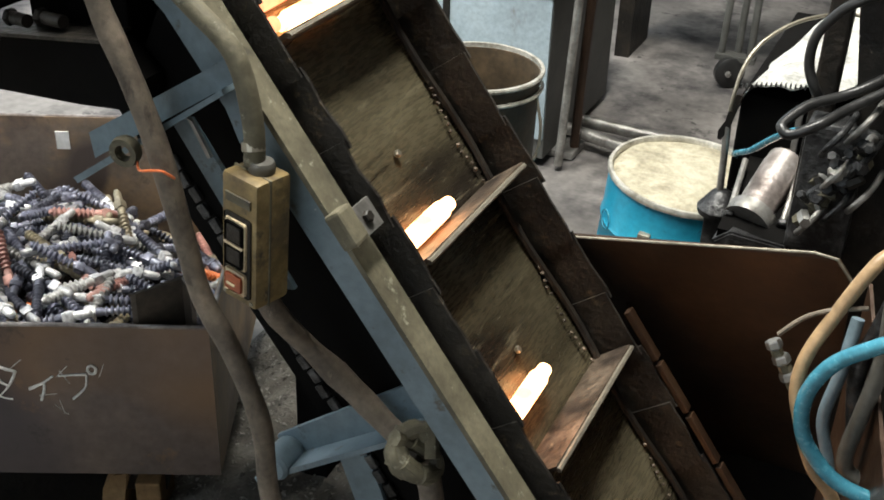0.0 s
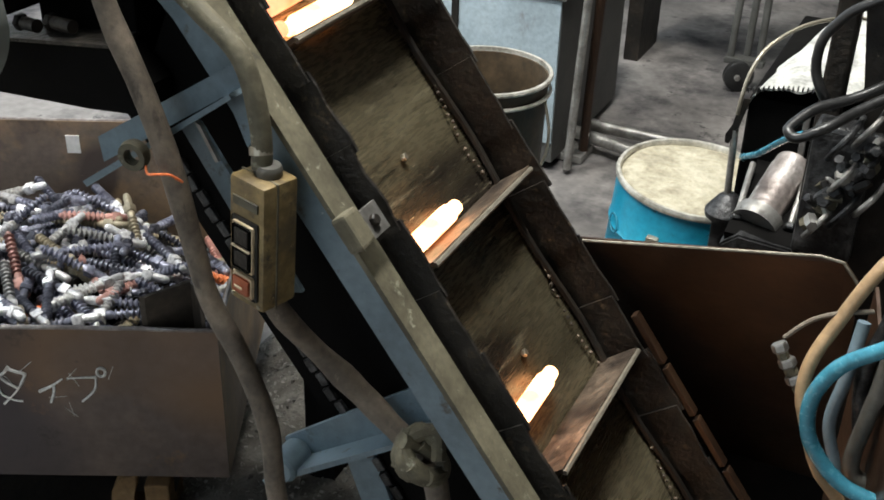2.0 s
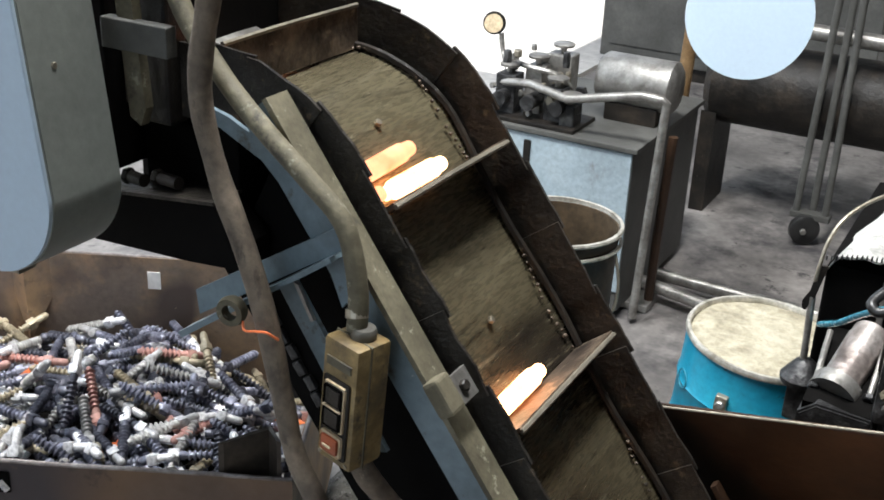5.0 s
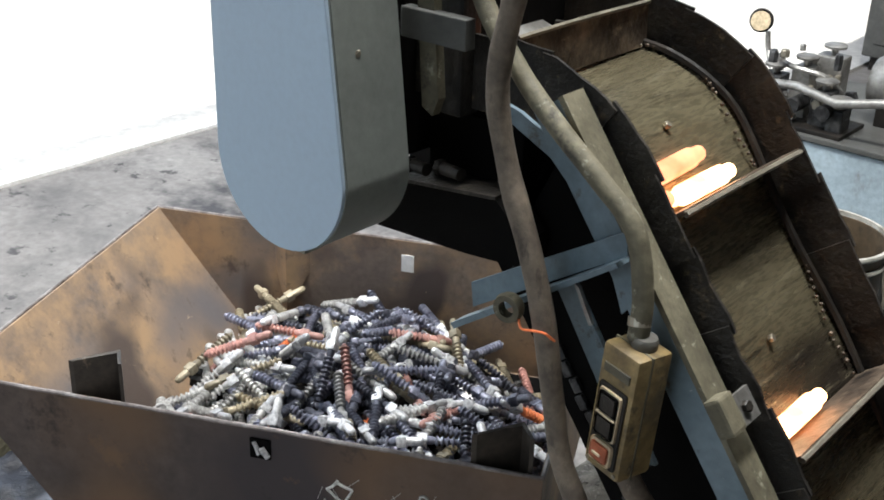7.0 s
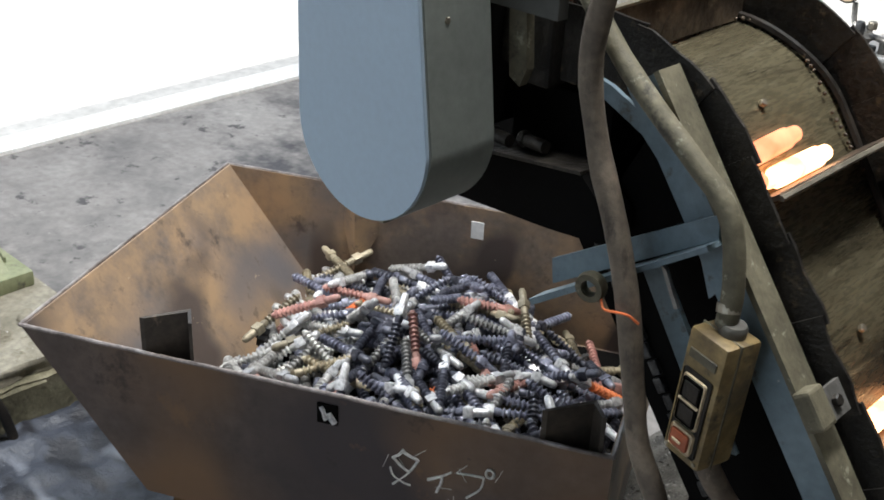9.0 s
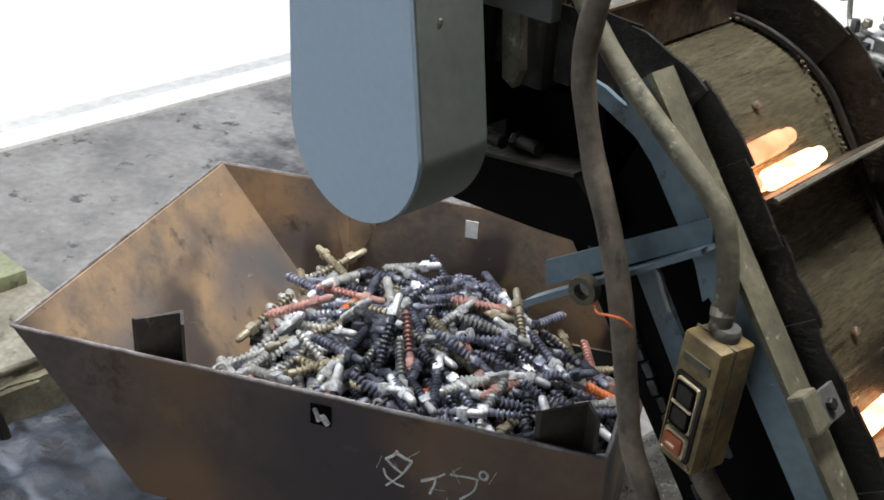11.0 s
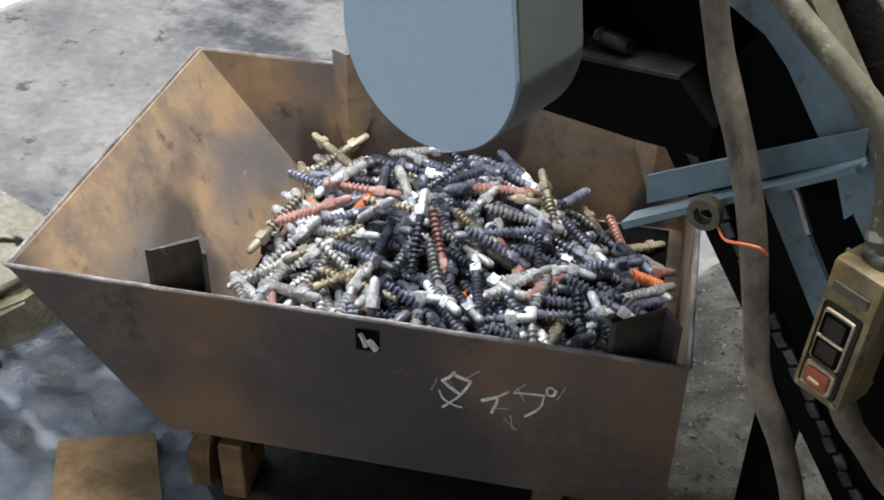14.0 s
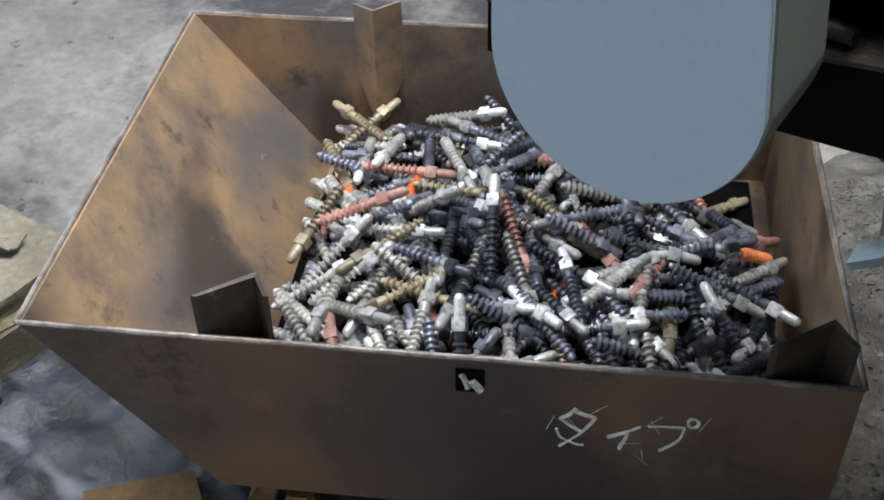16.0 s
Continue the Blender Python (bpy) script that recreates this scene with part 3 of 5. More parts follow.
solid("roof_pane", box(-0.42, 0.62, 2.68, 4.12, 4.96, 4.99, 0.004), "line", "unseen opaque white pane added above an overhead lamp", "roof light", kind="structure")
bm = box(-4.35, -1.5, -3.2, 4.6, 5.0, 5.2)
box(-2.65, -1.5, 4.6, 9.2, 5.0, 5.2, bm=bm)
box(0.8, 8.1, -3.2, 9.2, 5.0, 5.2, bm=bm)
box(-1.5, 0.8, -3.2, 9.2, 5.0, 5.2, bm=bm)
solid("ceiling", bm, "wall", "closed dusty grey sheet ceiling", "ceiling", kind="structure")

# ---- the flighted conveyor ----
SLOPE = radians(53.2)
ARC_R, TOP_Z, TOP_X = 0.27, 1.325, -1.001


def track(l, off=0.0):
    """A place along the conveyor's upper edge (x, z), off metres above it; l = 0 where the flat run bends down."""
    if l <= 0:
        return (TOP_X + l, TOP_Z + off)
    bend = ARC_R * SLOPE
    if l < bend:
        a = l / ARC_R
        return (TOP_X + (ARC_R + off) * math.sin(a), TOP_Z - ARC_R + (ARC_R + off) * math.cos(a))
    x, z = TOP_X + ARC_R * math.sin(SLOPE), TOP_Z - ARC_R + ARC_R * math.cos(SLOPE)
    k = l - bend
    return (x + k * math.cos(SLOPE) + off * math.sin(SLOPE), z - k * math.sin(SLOPE) + off * math.cos(SLOPE))


def strip(l0, l1, offs, y0, y1, step=0.03, bm=None, rough=0.0):
    """A band along the conveyor between two heights and two sides."""
    bm = bm or bmesh.new()
    n = max(2, int((l1 - l0) / step) + 1)
    rings = []
    for i in range(n):
        l = l0 + (l1 - l0) * i / (n - 1)
        j = rough * noise.noise((l * 23, y0 * 40, offs[1]))
        q = [(track(l, offs[0]), y0), (track(l, offs[1] + j), y0), (track(l, offs[1] + j), y1), (track(l, offs[0]), y1)]
        rings.append([bm.verts.new((p[0], y, p[1])) for p, y in q])
    for a, b in zip(rings, rings[1:]):
        for k in range(4):
            bm.faces.new((a[k], a[(k + 1) % 4], b[(k + 1) % 4], b[k]))
    bm.faces.new(rings[0])
    bm.faces.new(rings[-1])
    return bm


BOTTOM = 1.45
conveyor = thing("flighted_conveyor", "inclined steel conveyor with cross flights and grimy side skirts", "conveyor", pose(0, 0, 0))
# belt pan, finely divided across so that it sags a little
bm = bmesh.new()
rows = []
for i in range(130):
    l = -0.36 + (BOTTOM + 0.36) * i / 129
    row = []
    for k in range(13):
        y = 1.142 + (1.472 - 1.142) * k / 12
        sag = -0.004 * math.sin(math.pi * k / 12) + 0.003 * noise.noise((l * 9, y * 9, 1.0))
        x, z = track(l, -0.066 + sag)
        row.append(bm.verts.new((x, y, z)))
    rows.append(row)
for a, b in zip(rows, rows[1:]):
    for k in range(12):
        bm.faces.new((a[k], a[k + 1], b[k + 1], b[k]))
part("belt", bm, "belt", conveyor, "scuffed brown-black steel belt with pale scratches", smooth=True)
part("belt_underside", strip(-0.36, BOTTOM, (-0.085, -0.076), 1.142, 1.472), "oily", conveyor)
# flights
FIRST, PITCH = -0.338, 0.332
for i in range(6):
    l = FIRST + PITCH * i
    a, b = track(l, -0.064), track(l - 0.003, 0.003)
    t = (track(l + 0.001)[0] - track(l)[0], track(l + 0.001)[1] - track(l)[1])
    u = Vector((t[0], 0, t[1])).normalized() * 0.007
    bm = sheet([(a[0], 1.146, a[1]), (b[0], 1.146, b[1]), (b[0], 1.468, b[1]), (a[0], 1.468, a[1])], 0.0065)
    part("flight", bm, "flight", conveyor, "scaled steel cross flight with a bright worn edge")
    e = tube([(b[0], 1.146, b[1]), (b[0] + 0.001, 1.30, b[1] + 0.002), (b[0], 1.468, b[1])], 0.0042, 6)
    part("flight_lip", e, "rim", conveyor)
# studs on the belt
for l in (-0.14, 0.197, 0.531, 0.865):
    p = track(l, -0.066)
    q = track(l, 0.5)
    part("stud", bolt((p[0], 1.30, p[1]), (q[0] - p[0], 0, q[1] - p[1]), 0.006, 0.007), "rim", conveyor)
# side skirts out of short overlapping plates
l, k = -0.36, 0
while l < BOTTOM - 0.05:
    w = 0.105 + 0.02 * noise.noise((l * 7, 0, 0))
    lift = 0.004 * (k % 2) + 0.003 * noise.noise((l * 31, 2, 0))
    part("skirt_plate", strip(l, l + w + 0.012, (-0.10, 0.002 + lift), 1.124 + 0.004 * (k % 2), 1.129 + 0.004 * (k % 2), 0.02, rough=0.005), "skirt", conveyor)
    part("skirt_plate", strip(l, l + w + 0.012, (-0.10, 0.004 + lift), 1.478 + 0.004 * (k % 2), 1.483 + 0.004 * (k % 2), 0.02, rough=0.005), "skirt", conveyor)
    l, k = l + w, k + 1
# rolled bead and weld drops along the far edge of the belt
bm = bmesh.new()
for i in range(150):
    l = -0.3 + 1.7 * (i + 0.4 * noise.noise((i * 3.1, 0, 0))) / 149
    if noise.noise((i * 0.9, 5.0, 0)) < -0.12:
        continue
    x, z = track(l, -0.060 + 0.004 * noise.noise((l * 40, 0, 0)))
    bmesh.ops.create_icosphere(bm, subdivisions=1, radius=0.0035 + 0.0015 * noise.noise((l * 60, 3, 0)), matrix=Matrix.Translation((x, 1.452 + 0.012 * math.sin(l * 19), z)))
tagged(part("weld_seam", bm, "flight", conveyor, "row of uneven weld drops"), kind="stuff")
for sway, y in ((0.0012, 1.15), (-0.006, 1.462)):
    pts = []
    for i in range(60):
        l = -0.3 + 1.7 * i / 59
        x, z = track(l, -0.058)
        pts.append((x, y + sway * math.sin(l * 19), z))
    part("belt_bead", tube(pts, 0.006, 6, curved=False), "oily", conveyor)
# near side rail: flange and web
R0, R1 = 0.165, 1.25


def rail_strip(offs, y0, y1, a=R0, b=R1):
    """A straight bar along the sloping run, set off from its line."""
    x0, z0 = -0.883, 1.296
    c, s = math.cos(SLOPE), math.sin(SLOPE)
    L = b - a
    q = [(x0 + s * o + c * k, z0 + c * o - s * k) for k, o in ((0, offs[0]), (L, offs[0]), (L, offs[1]), (0, offs[1]))]
    return prism(q, "y", y0, y1)


part("rail_flange", rail_strip((-0.006, 0.002), 1.068, 1.112), "olive", conveyor, "dust-covered top flange of the side rail")
part("rail_web", rail_strip((-0.060, -0.006), 1.082, 1.089, 0.165, 1.25), "blue", conveyor, "blue-grey painted web of the side rail")
# bracket with its bent flange, and the stays
br = [(-1.005, 1.004), (-0.772, 1.153), (-0.768, 1.122), (-1.000, 0.968)]
part("bracket_web", prism(br, "y", 1.066, 1.072), "blue", conveyor, "blue-grey bracket plate")
bf = [(-1.018, 0.946), (-0.768, 1.122), (-0.764, 1.117), (-1.012, 0.939)]
part("bracket_flange", prism(bf, "y", 1.040, 1.072), "blue", conveyor)
part("bracket_stay", prism([(-0.875, 1.045), (-0.845, 1.055), (-0.700, 0.845), (-0.735, 0.835)], "y", 1.076, 1.084), "blue", conveyor)
part("bracket_tail", prism([(-0.83, 1.07), (-0.822, 1.066), (-0.798, 1.022), (-0.803, 1.020)], "y", 1.05, 1.056), "steel", conveyor)
rg = Matrix.Translation((-0.907, 1.022, 1.018)) @ pose(0, 0, 0, 90, 12, 8)
part("eye_ring", lathe([(0.011, -0.008), (0.019, -0.008), (0.021, 0), (0.019, 0.008), (0.011, 0.008), (0.010, 0)], 20, None, rg, True), "olive", conveyor, "oily steel eye ring", smooth=True)
# arched rib under the bend
bm = bmesh.new()
rib = [(-0.985, 1.262), (-0.955, 1.255), (-0.89, 1.225), (-0.835, 1.175), (-0.79, 1.11), (-0.765, 1.05)]
inner = [(x - 0.013, z - 0.018) for x, z in rib]
part("arched_rib", prism(rib + inner[::-1], "y", 1.085, 1.092, bm=bm), "blue", conveyor, "blue-grey arched rib")
# lower brace, its leg and end bolt
part("brace", prism([(-0.79, 0.515), (-0.545, 0.707), (-0.520, 0.650), (-0.775, 0.465)], "y", 1.15, 1.158), "blue", conveyor)
part("brace_flange", prism([(-0.805, 0.458), (-0.530, 0.650), (-0.527, 0.643), (-0.80, 0.450)], "y", 1.105, 1.158), "blue", conveyor)
part("brace_pin", lathe([(0.022, 0), (0.024, 0.004), (0.024, 0.05), (0.019, 0.055)], 20, None, Matrix.Translation((-0.765, 1.15, 0.50)) @ pose(0, 0, 0, 90)), "blue", conveyor, "painted pin", smooth=True)
part("support_leg", prism([(-0.70, 0.54), (-0.655, 0.57), (-0.45, 0.01), (-0.51, 0.01)], "y", 1.16, 1.19), "blue", conveyor, "blue-grey leg")
# rear leg coloured near-black for the shade under the conveyor
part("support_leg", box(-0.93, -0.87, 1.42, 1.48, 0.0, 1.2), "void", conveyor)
# clip on the rail
cl = Matrix.Translation((-0.606, 1.09, 0.968)) @ pose(0, 0, 0, 0, 53, 0)
bm = box(-0.020, 0.020, -0.022, 0.024, 0.0, 0.006, 0.001)
bm.transform(cl)
clip = part("clip_plate", bm, "steel", conveyor, "small bare clip plate with a bolt")
bm = bolt((0.0, 0.0, 0.006), (0, 0, 1), 0.008, 0.008)
bm.transform(cl)
part("clip_bolt", bm, "oily", clip)
bm = box(-0.03, 0.02, -0.05, -0.018, -0.012, 0.012, 0.005)
bm.transform(cl)
part("clip_block", bm, "olive", conveyor)
# near-black block added for the shade under the belt, and the return chain
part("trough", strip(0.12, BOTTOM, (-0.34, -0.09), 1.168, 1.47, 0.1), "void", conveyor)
for i in range(40):
    l = 0.2 + i * 0.026
    x, z = track(l, -0.30 + 0.004 * (i % 2))
    m = Matrix.Translation((x, 1.160, z)) @ Matrix.Rotation(SLOPE, 4, "Y")
    bm = box(-0.011, 0.011, -0.004, 0.004, -0.007, 0.007, 0.002)
    bm.transform(m)
    part("chain_link", bm, "grease", conveyor)

# ---- hot work pieces on the flights ----


def hot_piece(l, y, length, turn, material, label, off=-0.048, lean=0.0):
    x, z = track(l, off)
    m = Matrix.Translation((x, y, z)) @ Matrix.Rotation(-radians(90) + radians(turn), 4, "X")
    r = 0.0145
    prof = [(0.004, 0), (0.010, 0.003), (0.011, 0.02), (r, 0.024), (r * 1.02, length * 0.5), (r, length - 0.028), (r * 0.8, length - 0.022), (r * 0.75, length - 0.004), (0.004, length)]
    root = solid("hot_workpiece", lathe(prof, 16), material, label, "workpiece", m, "hot pieces on the conveyor", smooth=True)
    return root


for i in range(6):
    l = FIRST + PITCH * i - 0.024
    if i < 2:
        hot_piece(l, 1.16, 0.15, 0, "warm", "orange-hot steel workpiece lying against a conveyor flight")
    elif i == 2:
        hot_piece(l, 1.205, 0.16, 0, "hot", "white-hot steel workpiece lying against a conveyor flight")
        hot_piece(l - 0.036, 1.16, 0.15, 2, "warm", "orange-hot steel workpiece lying against a conveyor flight")
        hot_piece(l - 0.006, 1.155, 0.05, -3, "warm", "short orange-hot steel stub beside hot workpieces")
    else:
        hot_piece(l - (0.055 if i == 4 else 0.004), 1.165 + 0.012 * (i % 2), 0.15, 0, "hot", "white-hot steel workpiece lying against a conveyor flight")

# ---- cables and the push-button box ----
cable = thing("hanging_cable", "thick dusty rubber cable hanging in a slack curve", "cable")
pts = [(-0.84, 1.03, 1.95), (-0.89, 1.02, 1.62), (-0.921, 1.02, 1.436), (-0.943, 1.02, 1.31), (-0.92, 1.02, 1.206), (-0.88, 1.02, 1.11), (-0.85, 1.02, 1.02), (-0.824, 1.02, 0.905), (-0.805, 1.02, 0.83), (-0.762, 1.02, 0.752), (-0.726, 1.02, 0.65), (-0.717, 1.02, 0.52), (-0.68, 1.03, 0.35), (-0.62, 1.05, 0.02)]
part("sheath", tube(pts, 0.0148, 12, wobble=0.12), "hose", cable, smooth=True)
tie = thing("tie_wire", "orange plastic tie wire knotted round the cable", "wire")
bm = tube([(-0.892, 1.024, 1.008), (-0.872, 1.003, 1.008), (-0.852, 0.999, 1.014), (-0.834, 0.998, 1.018), (-0.829, 1.004, 1.012), (-0.826, 1.012, 1.004)], 0.0017, 6)
part("loop", bm, "orange", tie)

BOX = Matrix.Translation((-0.728, 1.035, 0.94)) @ pose(0, 0, 0, -2, 3, -14)
control = thing("push_button_box", "grimy yellow push-button box with two dark buttons and a red one", "control box", BOX)
part("housing", box(-0.031, 0.031, -0.027, 0.030, -0.088, 0.088, 0.006), "box", control, smooth=True)
part("seam", box(-0.0325, 0.0325, -0.006, -0.003, -0.089, 0.089, 0.001), "olive", control)
part("name_plate", box(-0.022, 0.022, -0.0295, -0.0265, 0.052, 0.064, 0.001), "olive", control, "scratched blank name plate")
part("recess", box(-0.0235, 0.0235, -0.0300, -0.0262, -0.0745, 0.0375, 0.004), "oily", control, "dark grimy recess round the buttons", smooth=True)
bz = part("bezel", box(-0.0185, 0.0185, -0.0335, -0.0295, -0.0345, 0.0320, 0.004), "cream", control, "worn cream bezel", smooth=True)
part("bezel_field", box(-0.0158, 0.0158, -0.0345, -0.0330, -0.0318, 0.0293, 0.003), "void", bz)
part("button", box(-0.0125, 0.0125, -0.037, -0.034, 0.003, 0.025, 0.003), "oily", control, "dark push button", smooth=True)
part("button", box(-0.0125, 0.0125, -0.037, -0.034, -0.028, -0.006, 0.003), "oily", control, "dark push button", smooth=True)
part("button_bar", box(-0.0165, 0.0165, -0.0372, -0.0335, -0.0030, 0.0002, 0.001), "cream", control)
bz = part("bezel", box(-0.0185, 0.0185, -0.0335, -0.0295, -0.0710, -0.0395, 0.005), "cream", control, "worn cream bezel", smooth=True)
part("red_button", box(-0.0148, 0.0148, -0.038, -0.033, -0.0668, -0.0437, 0.004), "red", control, "red-brown push button", smooth=True)
part("button_mark", box(-0.007, 0.007, -0.0412, -0.0395, -0.057, -0.054), "cream", control)
for sx in (-1, 1):
    part("cover_screw", bolt((sx * 0.024, -0.027, -0.080), (0, -1, 0), 0.003, 0.002), "rim", control)
part("gland", lathe([(0.015, 0), (0.0165, 0.003), (0.0165, 0.012), (0.0145, 0.016)], 16, None, Matrix.Translation((0.004, 0.006, 0.086))), "grey_hose", control, smooth=True)
conduit = thing("flexible_conduit", "dusty olive-grey flexible conduit arching down into the button box", "conduit")
pts = [(-0.727, 1.041, 1.035), (-0.729, 1.045, 1.09), (-0.752, 1.05, 1.165), (-0.806, 1.05, 1.213), (-0.873, 1.055, 1.260), (-0.945, 1.065, 1.315), (-1.02, 1.075, 1.40), (-1.08, 1.09, 1.55)]
part("sheath", tube(pts, 0.0132, 14, wobble=0.05), "olive", conduit, smooth=True)
part("cuff", tube([(-0.727, 1.041, 1.052), (-0.729, 1.044, 1.062)], 0.0145, 14, curved=False), "rim", conduit)
lead = thing("bound_lead", "brown taped lead sagging from the button box to the brace", "cable")
pts = [(-0.722, 1.036, 0.86), (-0.715, 1.05, 0.82), (-0.700, 1.09, 0.755), (-0.640, 1.12, 0.675), (-0.575, 1.12, 0.625), (-0.520, 1.10, 0.615)]
part("sheath", tube(pts, 0.0165, 12, wobble=0.25), "hose", lead, smooth=True)
part("tail", tube([(-0.520, 1.10, 0.615), (-0.500, 1.09, 0.56), (-0.497, 1.09, 0.45), (-0.48, 1.10, 0.02)], 0.016, 12, wobble=0.2), "hose", lead, smooth=True)
for i in range(7):
    a = i * 0.9
    turn = [(-0.525 + 0.026 * math.cos(a + t), 1.085 + 0.022 * math.sin(a + t * 1.3), 0.632 + 0.030 * math.sin(t + a * 0.7)) for t in (0, 1.2, 2.4, 3.6)]
    part("wrapping", tube(turn, 0.011, 8, wobble=0.3), "olive", lead, "dusty knotted wrapping", smooth=True)

# ---- chain guard ----
guard = thing("drive_guard", "rounded blue-grey sheet-metal drive guard hanging over the bin", "machine guard")
GX, GZ, GR = -1.195, 1.172, 0.121
out = [(GX + GR, GZ)] + [(GX + GR * math.cos(a), GZ + GR * math.sin(a)) for a in [-math.pi * i / 28 for i in range(1, 28)]] + [(GX - GR, GZ), (GX - 0.128, 2.15), (GX + 0.0, 2.15)]
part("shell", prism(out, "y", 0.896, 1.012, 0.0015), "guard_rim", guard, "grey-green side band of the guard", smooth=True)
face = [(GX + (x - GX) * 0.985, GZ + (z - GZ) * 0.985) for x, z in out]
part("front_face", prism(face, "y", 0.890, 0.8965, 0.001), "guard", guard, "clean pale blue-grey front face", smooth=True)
part("bolt", bolt((-1.096, 0.935, 1.33), (1, 0, 0), 0.005, 0.004), "rim", guard)
part("drip_tab", box(GX - 0.016, GX + 0.016, 0.92, 0.95, GZ - GR - 0.014, GZ - GR + 0.004), "rim", guard)
# the arm's shade behind the guard is put into its dark colour
part("arm", box(-1.13, -1.02, 1.05, 1.07, 1.325, 1.365, 0.002), "cab_side", guard, "mounting arm coloured dark for shade")

# ---- dark loader behind the guard ----
loader = thing("loading_machine", "loading machine above the conveyor head, coloured near-black for deep shade", "machine")
# body, beam and panels take the near-black that stands for deep shade
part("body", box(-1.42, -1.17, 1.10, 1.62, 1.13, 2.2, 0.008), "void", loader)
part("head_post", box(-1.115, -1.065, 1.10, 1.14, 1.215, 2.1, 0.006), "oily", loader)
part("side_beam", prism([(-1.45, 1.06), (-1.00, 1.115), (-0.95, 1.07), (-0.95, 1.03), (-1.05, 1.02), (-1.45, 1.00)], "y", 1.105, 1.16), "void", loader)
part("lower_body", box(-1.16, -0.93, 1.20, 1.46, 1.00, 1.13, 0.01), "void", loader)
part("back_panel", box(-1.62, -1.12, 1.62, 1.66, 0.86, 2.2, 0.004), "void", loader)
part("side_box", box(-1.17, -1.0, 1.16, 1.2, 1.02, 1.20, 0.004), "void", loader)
part("head_plate", box(-1.36, -1.355, 1.14, 1.48, 1.24, 1.45), "oily", loader)
part("feed_chute", sheet([(-1.36, 1.16, 1.33), (-1.36, 1.44, 1.33), (-1.13, 1.42, 1.268), (-1.16, 1.17, 1.268)], 0.004), "steel", loader, "bright worn feed chute lip")
for i in range(5):
    part("hidden_roller", tube([(-1.13 + 0.055 * i, 1.19, 1.075 - 0.01 * i), (-1.13 + 0.055 * i, 1.40, 1.075 - 0.01 * i)], 0.02, 10, curved=False), "grease", loader, smooth=True)
part("ledge", sheet([(-1.45, 1.102, 1.066), (-1.45, 1.165, 1.066), (-1.0, 1.165, 1.121), (-1.0, 1.102, 1.121)], 0.005), "skirt", loader, "grimy ledge")
for x, z, n in ((-1.155, 1.114, 0.030), (-1.095, 1.124, 0.038)):
    b = part("bolt", tube([(x - n / 2, 1.128, z), (x + n / 2, 1.122, z + 0.002)], 0.0095, 14, curved=False), "oily", loader, "oily bolt end", smooth=True)
    part("nut", bolt((x - n / 2, 1.128, z), (-1, 0.1, 0), 0.0125, 0.012), "oily", b)
part("hanging_strap", prism([(-1.115, 1.44), (-1.088, 1.44), (-1.070, 1.25), (-1.080, 1.225), (-1.098, 1.235)], "y", 1.06, 1.075), "olive", loader, "dusty hanging strap")

# ---- the turning bin ----
BIN = Matrix.Translation((-1.6155, 1.3912, 0)) @ pose(0, 0, 0, 0, 0, BIN_TURN) @ Matrix.Translation((-0.605, -0.397, 0))
BL, BD, RIM, LOW = 1.107, 0.83, 0.583, 0.268
bin_ = thing("turning_bin", "rusty steel tipping bin half full of screws on a low turntable", "bin", BIN)
T = 0.006
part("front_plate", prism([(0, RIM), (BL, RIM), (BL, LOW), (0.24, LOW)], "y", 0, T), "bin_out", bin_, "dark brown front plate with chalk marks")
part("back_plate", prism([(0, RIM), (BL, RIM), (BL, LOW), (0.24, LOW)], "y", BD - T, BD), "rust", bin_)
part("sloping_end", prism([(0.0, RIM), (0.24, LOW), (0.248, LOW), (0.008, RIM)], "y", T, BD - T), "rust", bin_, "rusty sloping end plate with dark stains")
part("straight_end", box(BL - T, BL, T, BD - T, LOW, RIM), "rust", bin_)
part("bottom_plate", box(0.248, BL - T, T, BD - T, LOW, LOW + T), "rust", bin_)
bm = bmesh.new()
for a, b in (((0, 0), (BL, 0)), ((BL, 0), (BL, BD)), ((BL, BD), (0, BD)), ((0, BD), (0, 0))):
    n = 24
    tube([(a[0] + (b[0] - a[0]) * i / n, a[1] + (b[1] - a[1]) * i / n + 0.0015 * noise.noise((i * 0.7, a[0], b[1])), RIM + 0.002 * noise.noise((i * 0.4, a[1], b[0]))) for i in range(n + 1)], 0.0042, 8, bm, curved=False)
part("rim_edge", bm, "worn_rim", bin_, "worn rolled rim", smooth=True)
for x, y, s, w, top, low in ((0.312, T, 1, 0.043, 0.08, 0.43), (1.045, T, 1, 0.043, 0.07, 0.43), (0.355, BD - T, -1, 0.045, 0.05, 0.47), (1.02, BD - T, -1, 0.045, 0.05, 0.47)):
    k = 0.018 if s > 0 else 0.0
    q = [(x - w - k, y), (x + k, y + s * w), (x + w, y), (x + w - 0.007, y), (x + k * 0.9, y + s * (w - 0.009)), (x - w - k + 0.009, y)]
    bm = prism(q, "z", low, RIM + top)
    for v in bm.verts:
        depth = abs(v.co.y - y) / w
        if v.co.z < 0.5:
            v.co.z -= 0.10 * depth
        else:
            v.co.z -= 0.012 * (1 - depth) * (1 if v.co.x < x + k else 0.2)
    # front posts get the darker copy, as they face away from the light
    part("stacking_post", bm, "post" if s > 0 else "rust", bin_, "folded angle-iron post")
# lifting hole: black plate for its shade, bright tubes for glinting screw ends
part("hole_frame", box(0.594, 0.632, -0.0035, 0.0005, 0.522, 0.562, 0.001), "void", bin_, "near-black plate standing for the dark of a square hole")
